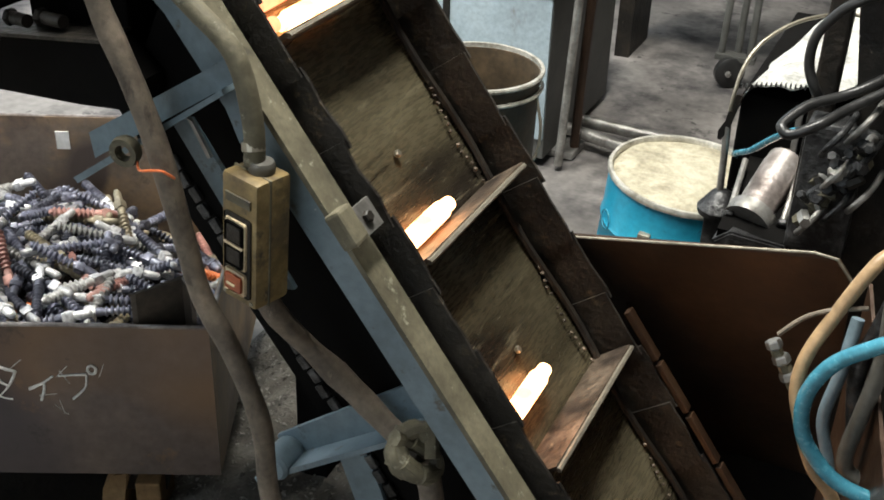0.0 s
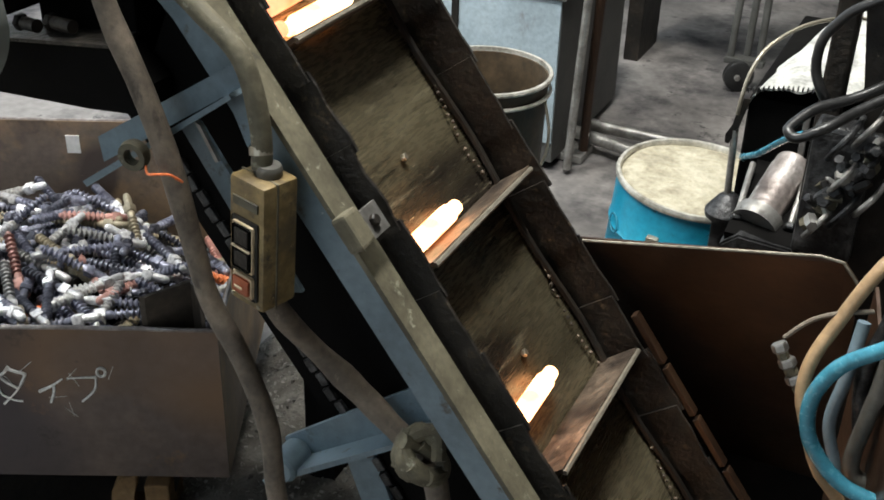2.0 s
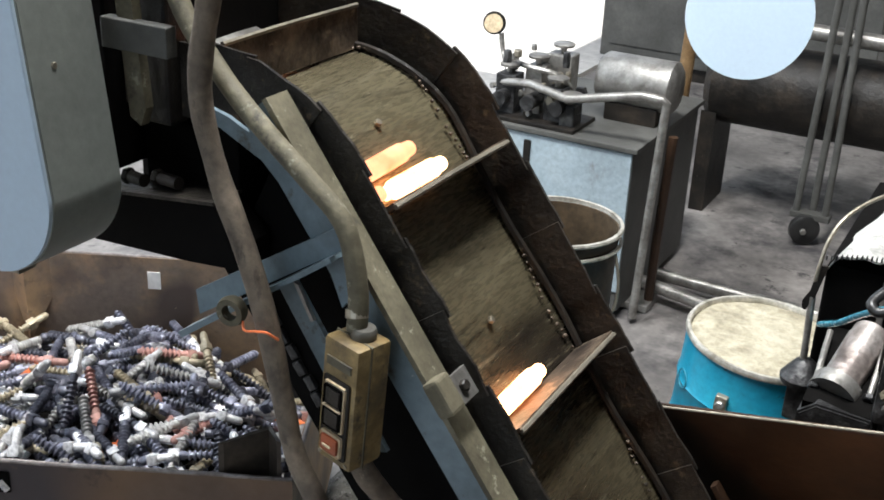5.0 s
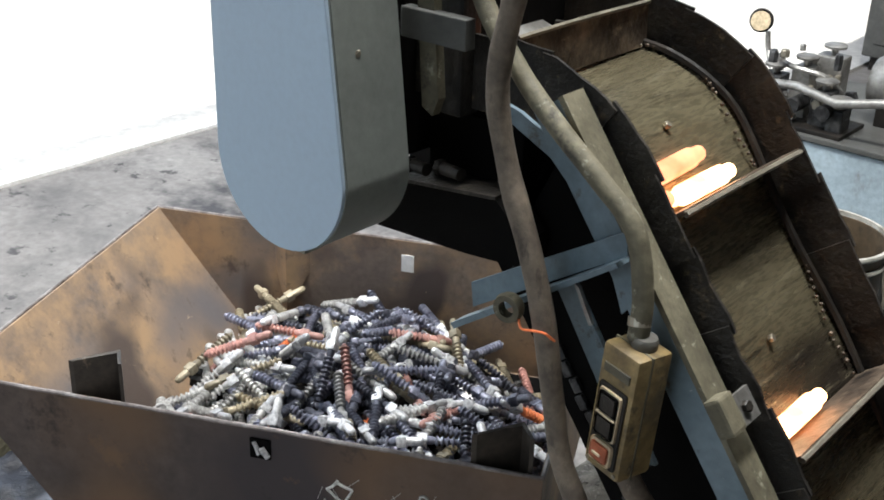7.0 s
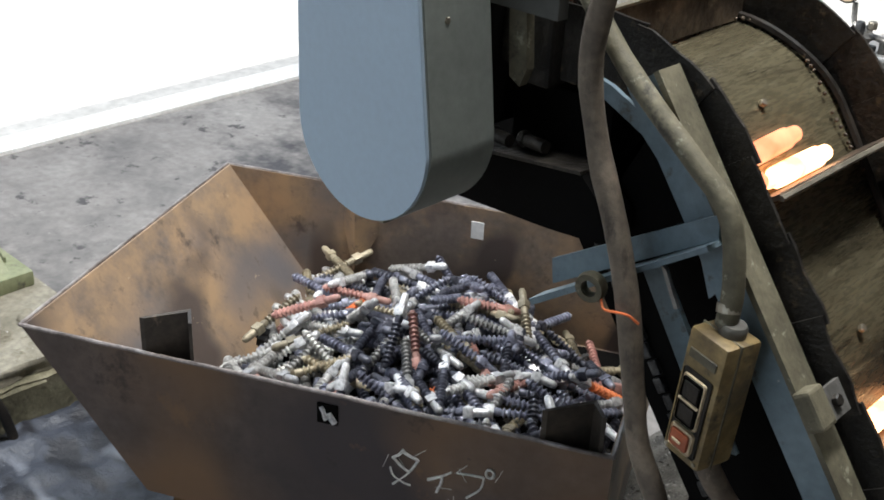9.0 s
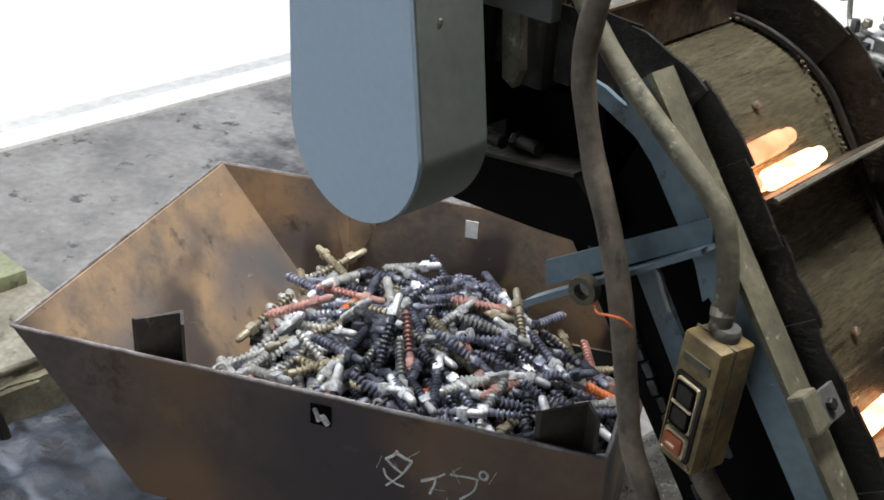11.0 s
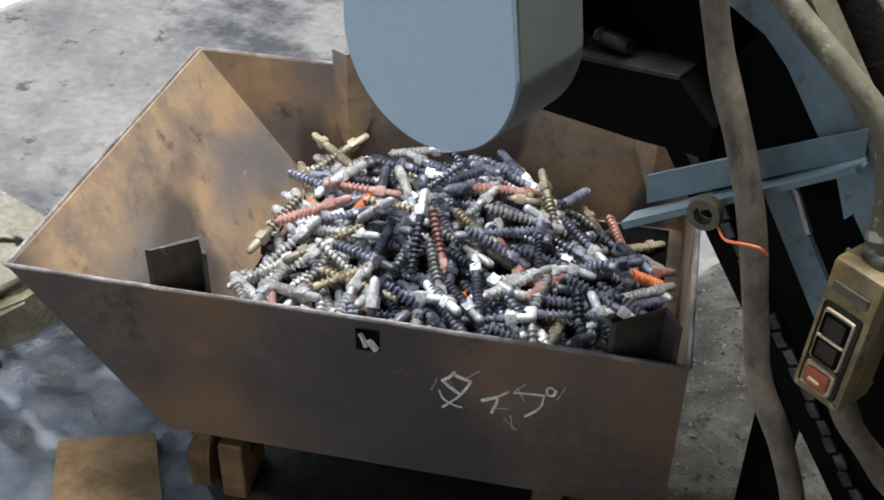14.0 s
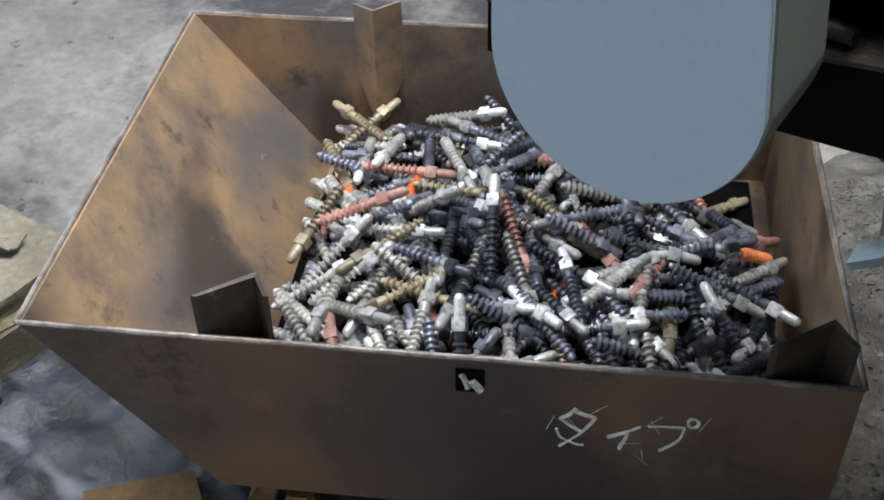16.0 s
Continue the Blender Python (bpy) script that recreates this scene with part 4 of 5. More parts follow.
for pts, r in (([(0.602, -0.0045, 0.556), (0.607, -0.0045, 0.546), (0.611, -0.0045, 0.532)], 0.0042), ([(0.616, -0.0045, 0.546), (0.621, -0.0045, 0.538), (0.628, -0.0045, 0.528)], 0.0055)):
    part("hole_glint", tube(pts, r, 8, wobble=0.4), "screw_head", bin_, "bright tube standing for the glint of a screw end", smooth=True)
part("paper_label", box(0.63, 0.66, BD - T - 0.003, BD - T - 0.0005, 0.505, 0.548), "line", bin_, "pale paper label")


def strokes(lines, x, z, size, wide=1.0):
    bm = bmesh.new()
    for line in lines:
        tube([(x + px * size * wide, -0.0012, z + pz * size) for px, pz in line], 0.0024, 5, bm, wobble=0.6, steps=4)
    return bm


TA = [[(0.42, 1.0), (0.26, 0.82), (0.06, 0.70)], [(0.36, 0.95), (0.62, 0.86), (0.88, 0.80)], [(0.88, 0.80), (0.58, 0.36), (0.10, -0.06)], [(0.12, 0.70), (0.34, 0.52), (0.58, 0.40)], [(0.0, 0.42), (0.1, 0.2), (0.4, 0.06), (0.66, 0.02)]]
I_ = [[(0.74, 0.82), (0.44, 0.58), (0.0, 0.34)], [(0.46, 0.58), (0.42, 0.3), (0.3, -0.06)]]
PU = [[(0.0, 0.70), (0.36, 0.74), (0.74, 0.76)], [(0.74, 0.76), (0.66, 0.34), (0.30, -0.04)], [(0.90 + 0.11 * math.cos(a), 0.92 + 0.13 * math.sin(a)) for a in [i * math.tau / 8 for i in range(9)]]]
part("chalk_letter", strokes(TA, 0.730, 0.430, 0.074, 0.78), "chalk", bin_, "chalk katakana letter")
part("chalk_letter", strokes(I_, 0.799, 0.434, 0.056), "chalk", bin_, "chalk katakana letter")
part("chalk_letter", strokes(PU, 0.850, 0.436, 0.064), "chalk", bin_, "chalk katakana letter")
rnd = random.Random(5)
for i in range(9):
    x, z, a = rnd.uniform(0.71, 0.93), rnd.uniform(0.42, 0.50), rnd.uniform(-1.4, 1.4)
    part("chalk_scratch", tube([(x, -0.0006, z), (x + 0.03 * math.cos(a), -0.0006, z + 0.03 * math.sin(a))], 0.0005, 4, curved=False), "chalk", bin_)
# feet and turntable
for x, y in ((0.33, 0.055), (0.95, 0.055), (0.33, 0.775), (0.95, 0.775)):
    strap = prism([(x - 0.060, 0.125), (x - 0.066, 0.17), (x - 0.058, 0.225), (x - 0.036, 0.262), (x - 0.008, LOW), (x - 0.010, 0.245), (x - 0.022, 0.215), (x - 0.026, 0.17), (x - 0.022, 0.125)], "y", y - 0.05, y + 0.05, 0.003)
    part("foot_strap", strap, "tan_plate", bin_, "bent tan steel strap")
    part("foot_block", box(x + 0.004, x + 0.048, y - 0.062, y + 0.045, 0.125, 0.250, 0.004), "tan_plate", bin_, "tan steel foot block")
    part("foot_web", box(x - 0.03, x + 0.05, y - 0.02, y + 0.03, 0.20, LOW, 0.002), "oily", bin_)
part("turntable", lathe([(0.02, 0.02), (0.46, 0.02), (0.47, 0.03), (0.47, 0.12), (0.45, 0.13), (0.02, 0.13)], 40, None, Matrix.Translation((0.605, 0.397, 0))), "oily", bin_, "black greasy turntable", smooth=True)

# ---- coach screws in the bin ----


def screw_meshes(length, r, sides=10):
    """Threaded body along z with a square collar and a plain tapered stub."""
    ridge = [(0.004, 0), (r * 0.72, 0.005)]
    h = 0.008
    while h < length * 0.58:
        ridge += [(r * 0.66, h), (r * 1.17, h + 0.0026), (r * 1.17, h + 0.0042), (r * 0.66, h + 0.0068)]
        h += 0.0104
    ridge += [(r * 0.95, h + 0.003), (r * 0.95, length * 0.70)]
    body = lathe(ridge, sides)
    k = r * 1.12
    head = box(-k, k, -k, k, length * 0.675, length * 0.80, 0.0025)
    lathe([(r * 0.95, length * 0.79), (r * 0.92, length * 0.95), (r * 0.7, length * 0.985), (r * 0.3, length)], sides, head)
    return body, head


def make_screw(size, body_mat, head_mat, label):
    root = thing("coach_screw", label, "screw", group="coach screws in the bin")
    b, h = screw_meshes(*size)
    part("threaded_shank", b, body_mat, root, smooth=True)
    part("square_head", h, head_mat, root, smooth=True)
    return root


def heap_height(x, y):
    """Top of the heap over the bin's floor plan; it falls away towards the far straight corner."""
    dx, dy = (x - 0.64) / 0.44, (y - 0.40) / 0.46
    low = 0.10 * min(1.0, max(0.0, (x - 0.74) / 0.26)) * min(1.0, max(0.0, (y - 0.42) / 0.26))
    return 0.337 + 0.108 * max(0.0, 1 - 0.62 * (dx * dx + dy * dy)) - low + 0.018 * noise.noise((x * 7, y * 7, 4))


LONG, SHORT = (0.168, 0.0092), (0.142, 0.0096)
kinds = [
    make_screw(LONG, "screw", "screw_head", "dark steel coach screw with coarse thread and square collar"),
    make_screw(SHORT, "screw", "screw", "short blue-black steel coach screw with coarse thread"),
    make_screw(LONG, "screw_tan", "screw_tan", "tan-brown steel coach screw with coarse thread and square collar"),
    make_screw(LONG, "screw_red", "screw_red", "pink-red scaled coach screw with coarse thread"),
    make_screw(LONG, "screw_orange", "screw_head", "orange-red scaled coach screw with a bare stub"),
    make_screw(LONG, "screw_grey", "screw_head", "pale grey steel coach screw with coarse thread and square collar"),
]
rnd = random.Random(11)
placed = []
first = [True] * 6
tries = 0
while len(placed) < 290 and tries < 12000:
    tries += 1
    top = len(placed) > 140
    x, y = rnd.uniform(0.30, 1.06), rnd.uniform(0.06, 0.78)
    if x > 0.86 and y > 0.56 and tries % 9:
        continue
    near = [(a, b) for a, b, c in placed if c == top]
    if min(((x - a) ** 2 + (y - b) ** 2 for a, b in near), default=1) < (0.042 if top else 0.040) ** 2:
        if tries % 40:
            continue
    placed.append((x, y, top))
    yaw = rnd.gauss(-50, 35) if rnd.random() < 0.3 else rnd.uniform(0, 360)
    e = 0.05
    cx, cy = math.cos(radians(yaw)), math.sin(radians(yaw))
    for q in (-1, 1):
        ex, ey = x + q * 0.08 * cx, y + q * 0.08 * cy
        x += min(0, 1.08 - ex) + max(0, 0.27 - ex)
        y += min(0, 0.80 - ey) + max(0, 0.025 - ey)
    rise = (heap_height(x + e * cx, y + e * cy) - heap_height(x - e * cx, y - e * cy)) / (2 * e)
    tilt = math.degrees(math.atan(rise)) + rnd.gauss(0, 11 if top else 6)
    z = heap_height(x, y) + (rnd.uniform(0.014, 0.036) if top else rnd.uniform(-0.016, 0.002))
    if len(placed) in (150, 160, 178, 200, 215, 232):
        tilt += 38
        z += 0.03
    u = rnd.random()
    k = 4 if u < 0.02 else 3 if u < 0.06 else 2 if u < 0.13 + 0.5 * max(0, y - 0.45) else 5 if u < 0.26 + 1.5 * max(0, 0.68 - x) else 1 if u > 0.74 else 0
    m = BIN @ Matrix.Translation((x, y, z)) @ Matrix.Rotation(radians(yaw), 4, "Z") @ Matrix.Rotation(radians(90 - tilt), 4, "Y") @ Matrix.Rotation(rnd.uniform(0, 6.28), 4, "Z") @ Matrix.Translation((0, 0, -0.078))
    if first[k]:
        kinds[k].matrix_world = m
        first[k] = False
    else:
        copy_thing(kinds[k], m)
# the layer below, too deep to be told apart; coloured dark as gap shade
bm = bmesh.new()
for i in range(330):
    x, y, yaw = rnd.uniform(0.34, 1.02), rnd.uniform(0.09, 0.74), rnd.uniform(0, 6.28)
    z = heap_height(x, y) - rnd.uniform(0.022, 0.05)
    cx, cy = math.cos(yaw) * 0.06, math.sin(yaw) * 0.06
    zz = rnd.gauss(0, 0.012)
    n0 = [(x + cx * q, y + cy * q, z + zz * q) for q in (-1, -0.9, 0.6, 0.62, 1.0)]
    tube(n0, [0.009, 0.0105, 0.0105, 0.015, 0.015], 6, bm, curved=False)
core = solid("screw_heap", bm, "oily", "lower layers of jumbled coach screws, coloured dark for gap shade", "screws", BIN, kind="stuff")
# near-black sheet under the screws puts shade into the gaps
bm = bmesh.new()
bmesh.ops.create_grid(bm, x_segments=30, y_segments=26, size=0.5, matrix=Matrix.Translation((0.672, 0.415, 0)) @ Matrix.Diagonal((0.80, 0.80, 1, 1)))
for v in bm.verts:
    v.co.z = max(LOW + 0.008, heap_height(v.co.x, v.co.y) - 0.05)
solid("scale_dust", bm, "void", "near-black sheet that paints the shade between the screws in the bin", "dust", BIN, kind="stuff")

# ---- drum, can and hopper plate ----
drum = thing("open_drum", "sky-blue steel drum filled to the brim with pale sludge", "drum", pose(-0.542, 2.585, 0.012, 1.2, 4.1, 0))
DR, DH = 0.197, 0.392
part("shell", lathe([(DR * 0.97, 0), (DR, 0.01), (DR, 0.12), (DR * 1.02, 0.128), (DR, 0.136), (DR, 0.25), (DR * 1.02, 0.258), (DR, 0.266), (DR, DH - 0.01), (DR - 0.006, DH - 0.01), (DR - 0.006, DH - 0.04)], 48), "drum_blue", drum, smooth=True)
part("rim", lathe([(DR - 0.007, DH - 0.012), (DR + 0.004, DH - 0.012), (DR + 0.006, DH - 0.004), (DR + 0.003, DH + 0.003), (DR - 0.004, DH + 0.003), (DR - 0.008, DH - 0.004)], 48, ring=True), "bright", drum, "bare bright rim", smooth=True)
bm = lathe([(DR - 0.004, DH - 0.013), (DR - 0.02, DH - 0.010), (DR * 0.7, DH - 0.008), (DR * 0.4, DH - 0.006), (0.001, DH - 0.005)], 40)
for v in bm.verts:
    v.co.z += 0.006 * noise.noise(v.co * 16)
part("sludge", bm, "slurry", drum, "pale lumpy sludge", smooth=True)
part("lug", box(-0.055, -0.025, -0.210, -0.190, 0.27, 0.31, 0.004), "rim", drum, "bare closing lug")
part("lug_bolt", bolt((-0.04, -0.207, 0.29), (0, -1, 0), 0.011, 0.012), "steel", drum)
part("emblem_ring", lathe([(0.022, 0), (0.026, 0), (0.026, 0.002), (0.022, 0.002)], 20, None, Matrix.Translation((-0.158, -0.122, 0.27)) @ pose(0, 0, 0, 90, 0, -52), True), "blue_hose", drum)
can = thing("open_can", "tall rusty-brown open can with a wire hoop", "can", pose(-1.125, 2.64, 0))
CR, CH = 0.176, 0.545
part("shell", lathe([(CR - 0.03, 0), (CR - 0.022, 0.01), (CR - 0.006, CH - 0.01), (CR - 0.011, CH - 0.01), (CR - 0.027, 0.02), (0.02, 0.016)], 44), "can", can, smooth=True)
for z, r in ((CH - 0.004, 0.0055), (CH - 0.045, 0.0045)):
    part("rim", lathe([(CR - r, z - r), (CR + r * 0.6, z - r), (CR + r, z), (CR + r * 0.6, z + r), (CR - r, z + r)], 44, ring=True), "bright", can, "bright worn rim", smooth=True)
part("hoop", tube([(CR - 0.004, 0.0, CH - 0.05), (CR + 0.022, -0.02, CH - 0.13), (CR + 0.016, -0.035, CH - 0.21), (CR - 0.03, -0.07, CH - 0.27), (CR - 0.09, -0.14, CH - 0.30)], 0.0045, 8), "rim", can, "bent wire hoop", smooth=True)
part("contents", lathe([(CR - 0.016, 0.30), (0.08, 0.31), (0.001, 0.305)], 28), "oily", can)

hopper = thing("hopper", "brown steel catch hopper round the conveyor foot", "hopper")
# back plate with one rounded corner
pl = [(-0.47, 0.10), (-0.47, 0.775), (-0.11, 0.847), (-0.075, 0.845), (-0.05, 0.815), (-0.03, 0.10)]
bm = prism(pl, "y", 1.50, 1.506, 0.001)
# leaned back towards the foot so the face turns from overhead light and darkens
for v in bm.verts:
    v.co.y += 0.42 * max(0.0, 0.83 - v.co.z) ** 1.3
part("back_plate", bm, "brown", hopper, "brown plate with a bright sheared edge")
part("plate_edge", tube([(-0.47, 1.499, 0.776), (-0.11, 1.499, 0.848), (-0.078, 1.499, 0.846), (-0.052, 1.499, 0.816)], 0.0022, 6, curved=False), "rim", hopper)
part("floor_plate", sheet([(-0.62, 1.75, 0.34), (0.45, 1.75, 0.30), (0.45, 0.9, 0.05), (-0.34, 0.9, 0.10)], 0.005), "oily", hopper)
part("end_plate", sheet([(-0.03, 1.50, 0.82), (0.10, 1.06, 0.62), (0.10, 1.06, 0.10), (-0.03, 1.50, 0.10)], 0.005), "brown", hopper)
for i in range(5):
    x, z = track(0.98 + i * 0.10, 0.012)
    m = Matrix.Translation((x + 0.005, 1.492, z)) @ Matrix.Rotation(SLOPE, 4, "Y")
    bm = box(-0.046, 0.046, -0.008, 0.010, -0.005, 0.006, 0.002)
    bm.transform(m)
    part("wear_strip", bm, "brown", hopper, "rusty wear strip")

# ---- hydraulic unit ----
unit = thing("hydraulic_unit", "pale blue hydraulic power unit with motor, valves and gauge", "hydraulic unit")
part("tank", box(-1.72, -1.122, 3.21, 3.86, 0.03, 0.575, 0.006), "cab_side", unit, "tank with dark sides")
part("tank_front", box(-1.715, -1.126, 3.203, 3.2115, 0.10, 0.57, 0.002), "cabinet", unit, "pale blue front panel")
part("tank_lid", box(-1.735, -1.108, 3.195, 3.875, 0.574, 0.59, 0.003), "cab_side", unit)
part("sight_glass", box(-1.49, -1.465, 3.196, 3.204, 0.40, 0.55, 0.004), "oily", unit)
part("motor", lathe([(0.03, 0), (0.075, 0.004), (0.085, 0.02), (0.085, 0.25), (0.07, 0.262), (0.02, 0.265)], 28, None, Matrix.Translation((-1.36, 3.50, 0.715)) @ pose(0, 0, 0, 0, 90, 0)), "steel", unit, "dull grey cylindrical motor", smooth=True)
part("motor_foot", box(-1.32, -1.14, 3.44, 3.56, 0.588, 0.65, 0.004), "oily", unit)
for i, (x, y, z, w, h) in enumerate(((-1.60, 3.30, 0.59, 0.07, 0.14), (-1.52, 3.34, 0.59, 0.06, 0.17), (-1.43, 3.30, 0.59, 0.06, 0.12), (-1.47, 3.42, 0.59, 0.09, 0.20), (-1.37, 3.28, 0.59, 0.05, 0.08))):
    v = part("valve_block", box(x - w / 2, x + w / 2, y - 0.035, y + 0.035, z, z + h, 0.006), "steel" if i % 2 else "grease", unit, "greasy valve block")
    part("hand_wheel", lathe([(0.01, 0), (0.012, 0.02), (0.034, 0.022), (0.036, 0.03), (0.03, 0.034), (0.004, 0.034)], 18, None, Matrix.Translation((x, y, z + h))), "steel", v, smooth=True)
rnd = random.Random(21)
for i in range(26):
    x, y, z = rnd.uniform(-1.66, -1.34), rnd.uniform(3.24, 3.38), rnd.uniform(0.61, 0.80)
    ax = rnd.choice(((0, -1, 0.1), (0, -1, 0.1), (1, 0, 0), (0, 0, 1)))
    part("hex_fitting", bolt((x, y, z), ax, rnd.uniform(0.010, 0.020), rnd.uniform(0.015, 0.05)), ("steel", "rim", "grease")[i % 3], unit, smooth=False)
for x in (-1.60, -1.50, -1.40):
    part("solenoid", tube([(x, 3.22, 0.66), (x, 3.30, 0.66)], 0.024, 14, curved=False), "grease", unit, "black solenoid", smooth=True)
part("drip_tray", box(-1.66, -1.33, 3.215, 3.40, 0.590, 0.604, 0.003), "oily", unit)
part("pipe", tube([(-1.62, 3.28, 0.70), (-1.50, 3.24, 0.72), (-1.36, 3.22, 0.70), (-1.12, 3.22, 0.755), (-1.055, 3.22, 0.752), (-1.042, 3.22, 0.74), (-1.044, 3.22, 0.70), (-1.056, 3.22, 0.4), (-1.070, 3.22, 0.02)], 0.014, 10, curved=False), "steel", unit, "bare steel pipe", smooth=True)
part("pipe", tube([(-1.66, 3.40, 0.75), (-1.55, 3.30, 0.76), (-1.44, 3.32, 0.74), (-1.40, 3.40, 0.66)], 0.009, 8), "steel", unit, smooth=True)
part("pipe", tube([(-1.05, 3.36, 0.60), (-1.06, 3.36, 0.3), (-1.065, 3.36, 0.02)], 0.016, 8), "brown", unit, "rusty drain pipe", smooth=True)
g = part("gauge", lathe([(0.016, -0.026), (0.036, -0.024), (0.038, -0.004), (0.034, 0.0), (0.032, -0.004), (0.001, -0.004)], 28, None, Matrix.Translation((-1.70, 3.36, 0.865)) @ pose(0, 0, 0, 78, 0, 15)), "oily", unit, "round pressure gauge", smooth=True)
part("gauge_dial", lathe([(0.031, 0), (0.031, 0.001), (0.001, 0.001)], 24, None, Matrix.Translation((-1.70, 3.357, 0.864)) @ pose(0, 0, 0, 78, 0, 15)), "cream", g)
part("gauge_stem", tube([(-1.68, 3.38, 0.83), (-1.67, 3.38, 0.77), (-1.62, 3.34, 0.70)], 0.009, 8), "steel", unit)
for x0, y0, x1, y1 in ((-1.17, 3.51, -0.20, 3.50), (-1.15, 3.43, -0.70, 3.33)):
    solid("low_rail", tube([(x0, y0, 0.06), (x1, y1, 0.055)], 0.022, 10, curved=False), "steel", "low grimy steel rail lying on the floor", "rail", group="low rails by the hydraulic unit", smooth=True)
solid("floor_plate", box(-1.17, -1.05, 3.30, 3.42, 0.005, 0.03, 0.003), "steel", "small dark steel foot plate on the floor", "plate")
solid("steel_pipe_post", tube([(-1.235, 3.95, 0.0), (-1.20, 3.95, 1.1), (-1.18, 3.98, 2.2)], 0.026, 12), "tan_plate", "rust-streaked upright pipe behind the hydraulic unit", "pipe", smooth=True)
# the white round cover hanging beyond
cover = thing("round_cover", "large round white machine cover", "machine cover")
part("disc", lathe([(0.02, 0), (0.155, 0), (0.165, 0.01), (0.165, 0.05), (0.02, 0.05)], 48, None, Matrix.Translation((-0.80, 3.05, 1.072)) @ pose(0, 0, 0, 80, 0, 20)), "guard", cover, "flat pale round face", smooth=True)
part("spindle", tube([(-0.79, 3.03, 1.11), (-0.82, 3.5, 1.15)], 0.06, 14, curved=False), "grease", cover)
tank = thing("dark_tank", "long dark horizontal tank on low saddles", "tank")
part("barrel", lathe([(0.02, 0), (0.14, 0.01), (0.165, 0.04), (0.165, 2.2), (0.14, 2.23), (0.02, 2.24)], 32, None, Matrix.Translation((-1.25, 4.45, 0.52)) @ pose(0, 0, 0, 0, 90, 0)), "oily", tank, smooth=True)
for x in (-1.21, 0.75):
    part("saddle", prism([(4.32, 0.0), (4.32, 0.42), (4.45, 0.37), (4.58, 0.42), (4.58, 0.0)], "x", x - 0.03, x + 0.03), "oily", tank)
part("pipe", tube([(-1.3, 4.35, 0.80), (-0.7, 4.33, 0.78), (0.9, 4.3, 0.76)], 0.03, 12), "steel", tank, "dull grey pipe along the tank", smooth=True)
for x in (-1.15, 0.7):
    part("pipe_bracket", box(x - 0.012, x + 0.012, 4.33, 4.37, 0.66, 0.80, 0.002), "cab_side", tank)
part("boom", tube([(-1.25, 4.2, 0.95), (-0.9, 4.0, 1.9)], 0.035, 10, curved=False), "steel", cover, smooth=True)
part("boom", tube([(-1.6, 4.3, 0.9), (-1.2, 4.1, 2.0)], 0.03, 10, curved=False), "cab_side", cover, smooth=True)

far = thing("far_machine", "tall dark machine cabinet near the yard door", "machine")
part("cabinet", box(-2.40, 0.7, 6.2, 6.9, 0.08, 2.1, 0.01), "cab_side", far)
part("skid", box(-2.36, 0.66, 6.24, 6.86, 0.0, 0.085), "oily", far)
for i in range(4):
    d = part("door_panel", box(-2.34 + 0.76 * i, -1.64 + 0.76 * i, 6.185, 6.198, 0.16, 2.02, 0.003), "cab_side", far)
    part("handle", box(-1.72 + 0.76 * i, -1.70 + 0.76 * i, 6.16, 6.184, 0.95, 1.12, 0.003), "steel", d)
stand = thing("wheeled_stand", "dark steel stand with thin legs on a caster wheel", "stand")
for x0, x1, y0 in ((-0.80, -0.775, 4.24), (-0.745, -0.735, 4.28), (-0.69, -0.70, 4.24)):
    part("leg", tube([(x0, y0, 0.10), (x1, y0 + 0.02, 1.2)], 0.014, 10, curved=False), "cab_side", stand, smooth=True)
w = part("wheel", lathe([(0.01, -0.018), (0.05, -0.018), (0.058, -0.012), (0.058, 0.012), (0.05, 0.018), (0.01, 0.018)], 24, None, Matrix.Translation((-0.755, 4.22, 0.06)) @ pose(0, 0, 0, 90, 0, 30)), "black", stand, "black caster wheel", smooth=True)
part("axle", bolt((-0.755, 4.20, 0.06), (0.3, -1, 0), 0.012, 0.02), "steel", w)
part("fork", box(-0.82, -0.67, 4.22, 4.27, 0.10, 0.125, 0.004), "cab_side", stand)
part("shelf", box(-0.83, -0.66, 4.20, 4.32, 1.18, 1.2, 0.004), "cab_side", stand)

# ---- machine on the far side of the hopper ----
press = thing("greasy_machine", "black greasy machine with tie rods, fittings and a cloth-covered top", "machine")
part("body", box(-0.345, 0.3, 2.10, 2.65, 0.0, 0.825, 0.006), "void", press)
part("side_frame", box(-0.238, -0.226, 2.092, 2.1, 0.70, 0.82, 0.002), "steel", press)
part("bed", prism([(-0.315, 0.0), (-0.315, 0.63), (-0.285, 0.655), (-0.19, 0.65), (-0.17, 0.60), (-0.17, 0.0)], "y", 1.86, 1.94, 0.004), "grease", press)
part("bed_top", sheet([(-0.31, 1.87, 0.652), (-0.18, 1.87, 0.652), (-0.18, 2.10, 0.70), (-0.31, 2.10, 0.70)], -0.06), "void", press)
part("column", prism([(-0.085, 0.0), (-0.10, 0.80), (-0.155, 1.12), (0.05, 1.9), (0.3, 1.9), (0.3, 0.0)], "y", 1.86, 2.05, 0.006), "oily", press)
part("column", box(-0.205, -0.165, 1.955, 2.0, 0.70, 1.25, 0.006), "oily", press)
part("cylinder", tube([(-0.236, 2.06, 0.722), (-0.262, 1.94, 0.662)], 0.036, 18, curved=False), "worn_rim", press, "oil-streaked bare steel tilted cylinder", smooth=True)
part("cylinder_cap", tube([(-0.262, 1.94, 0.662), (-0.268, 1.915, 0.650)], 0.046, 18, curved=False), "steel", press, smooth=True)
